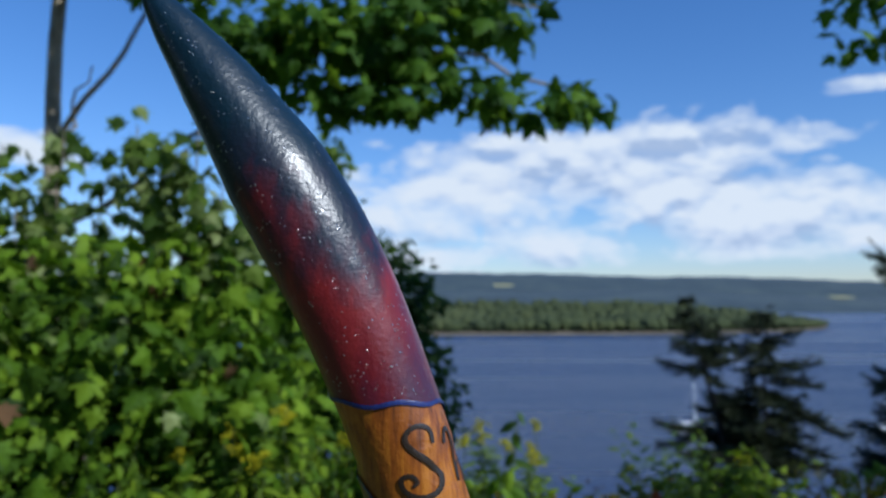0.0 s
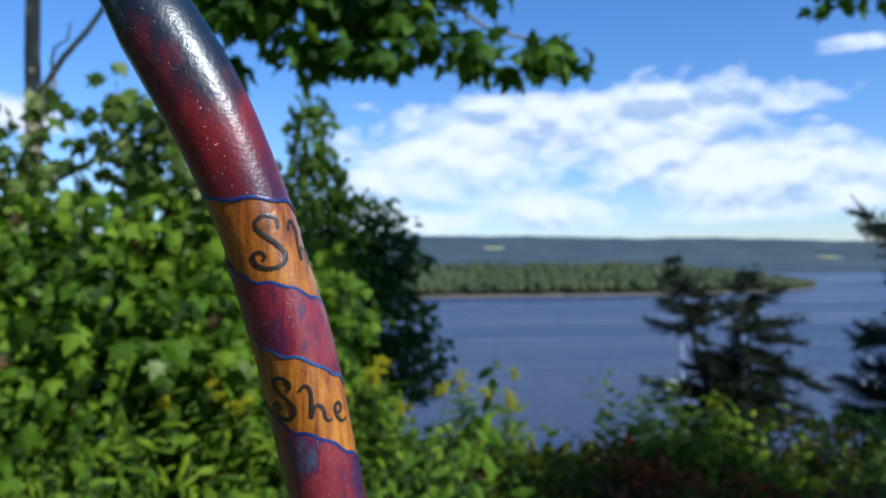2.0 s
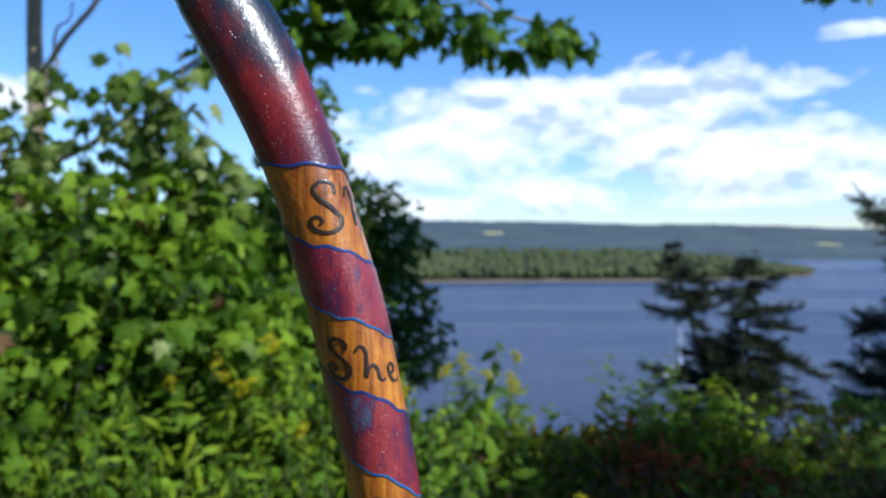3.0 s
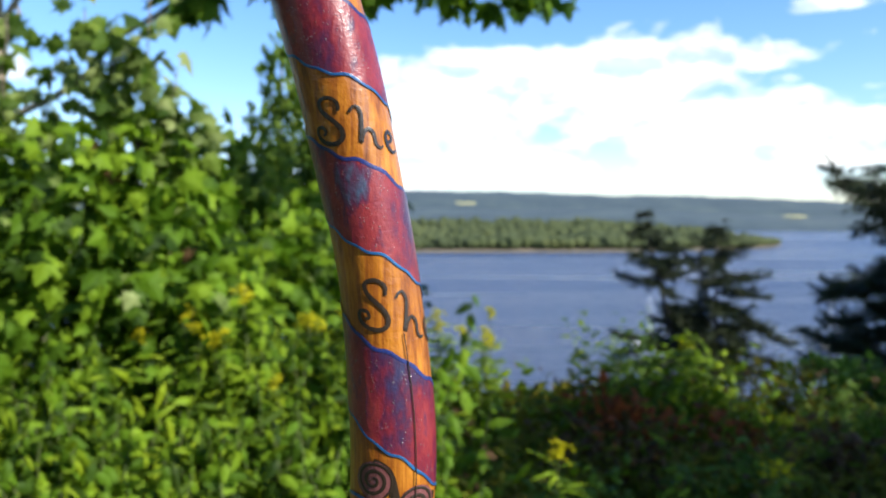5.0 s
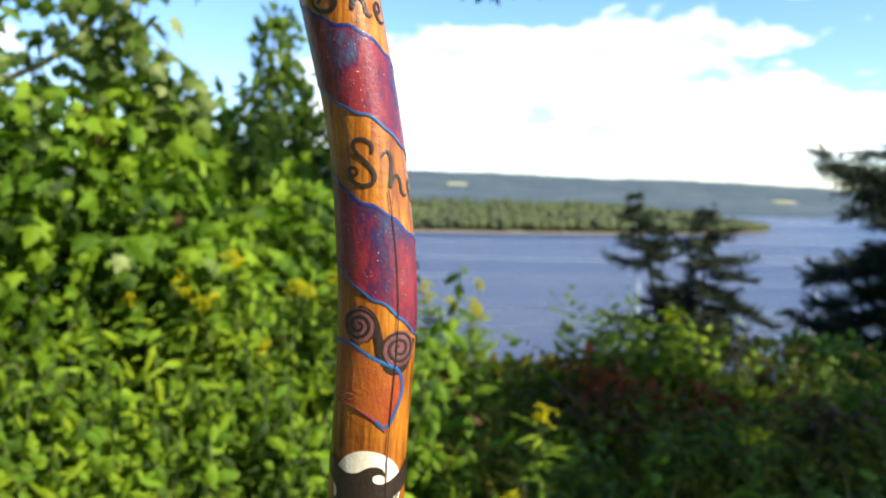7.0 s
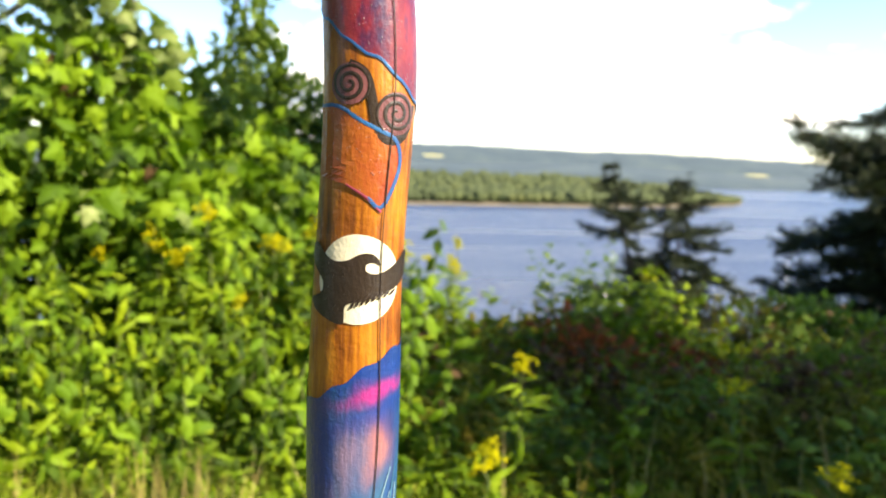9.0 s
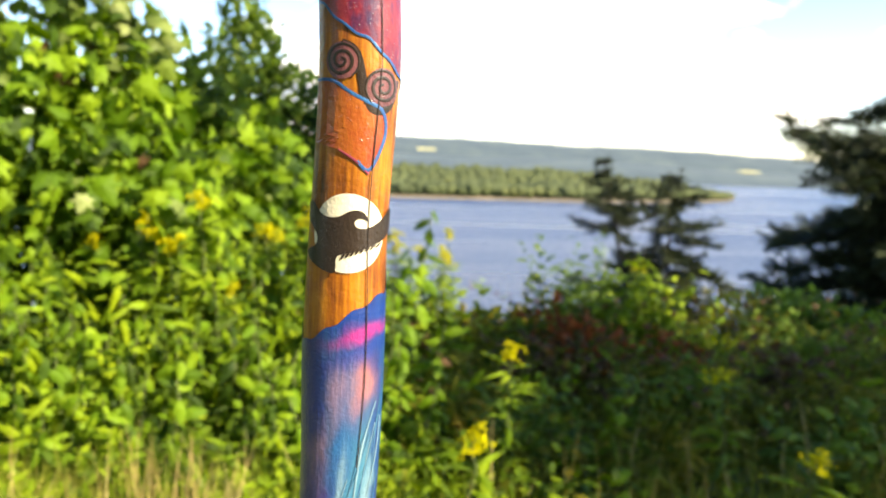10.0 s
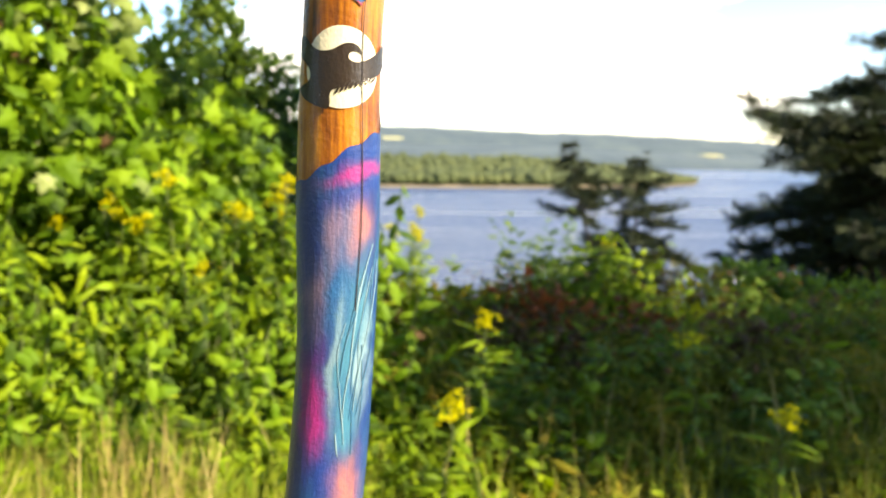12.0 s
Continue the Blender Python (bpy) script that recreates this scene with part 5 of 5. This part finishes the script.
# a black bird crossing a cream moon
patch("moon", disc(-0.02, sO, 0.0186, 44), MOON, 0.0005, "cream painted moon")
raven = cutout("bird", seen((-0.97, 0.78), (-0.86, 0.72), (-0.72, 0.45), (-0.5, 0.36), (-0.25, 0.40), (0.02, 0.58), (0.28, 0.60), (0.44, 0.46), (0.46, 0.30), (0.34, 0.40), (0.16, 0.36),
                            (0.14, 0.20), (0.34, 0.12), (0.58, 0.22), (0.78, 0.42), (0.97, 0.78), (0.985, 0.2), (0.84, -0.12), (0.62, -0.26), (0.40, -0.38), (0.10, -0.48), (-0.16, -0.52),
                            (-0.30, -0.62), (-0.26, -1.02), (-0.50, -1.0), (-0.88, -0.78), (-0.97, -0.5), (-0.78, -0.38), (-0.74, -0.12), (-0.88, 0.12), (-0.97, 0.30)), INK, 0.0008, "black painted bird silhouette")
for k in range(8):
    u = -0.12 + k * 0.115
    stroke("feather", seen((u + 0.08, -0.44 + 0.035 * k), (u, -0.60 + 0.045 * k), (u - 0.03, -0.64 + 0.045 * k)), 0.0011, INK, 0.0012, parent=raven)


# raised lines of pale paint in the swirl that sweeps down through the water
for k in range(16):
    g = rngs.random()
    a, b = sorted(rngs.uniform(0, 1, 2))
    b = max(b, a + 0.3)
    pts = []
    for q in np.linspace(a, min(1.0, b), 9):
        left = np.interp(q, (0, 0.25, 0.5, 0.75, 1.0), (0.86, 0.42, 0.05, 0.02, 0.20))
        right = np.interp(q, (0, 0.25, 0.5, 0.75, 1.0), (0.95, 0.96, 0.94, 0.88, 0.70))
        pts.append((left + (right - left) * min(1.0, max(0.0, g + 0.16 * math.sin(q * 5 + k))), -4.2 - 5.6 * q))
    stroke("brush_stroke", seen(*pts), rngs.uniform(0.0003, 0.0008), (SKYB, FOAM)[k % 2], 0.0009 + 0.00003 * (k % 8))

# a drying crack that runs down the pole
crack = [(0.28 + 0.05 * math.sin(s * 37) + 0.25 * math.sin(s * 6), s) for s in np.linspace(arc_of(1.185), arc_of(1.44), 60)]
stroke("crack", crack, 0.0005, INK, 0.0013, "thin dark drying crack", taper=False)
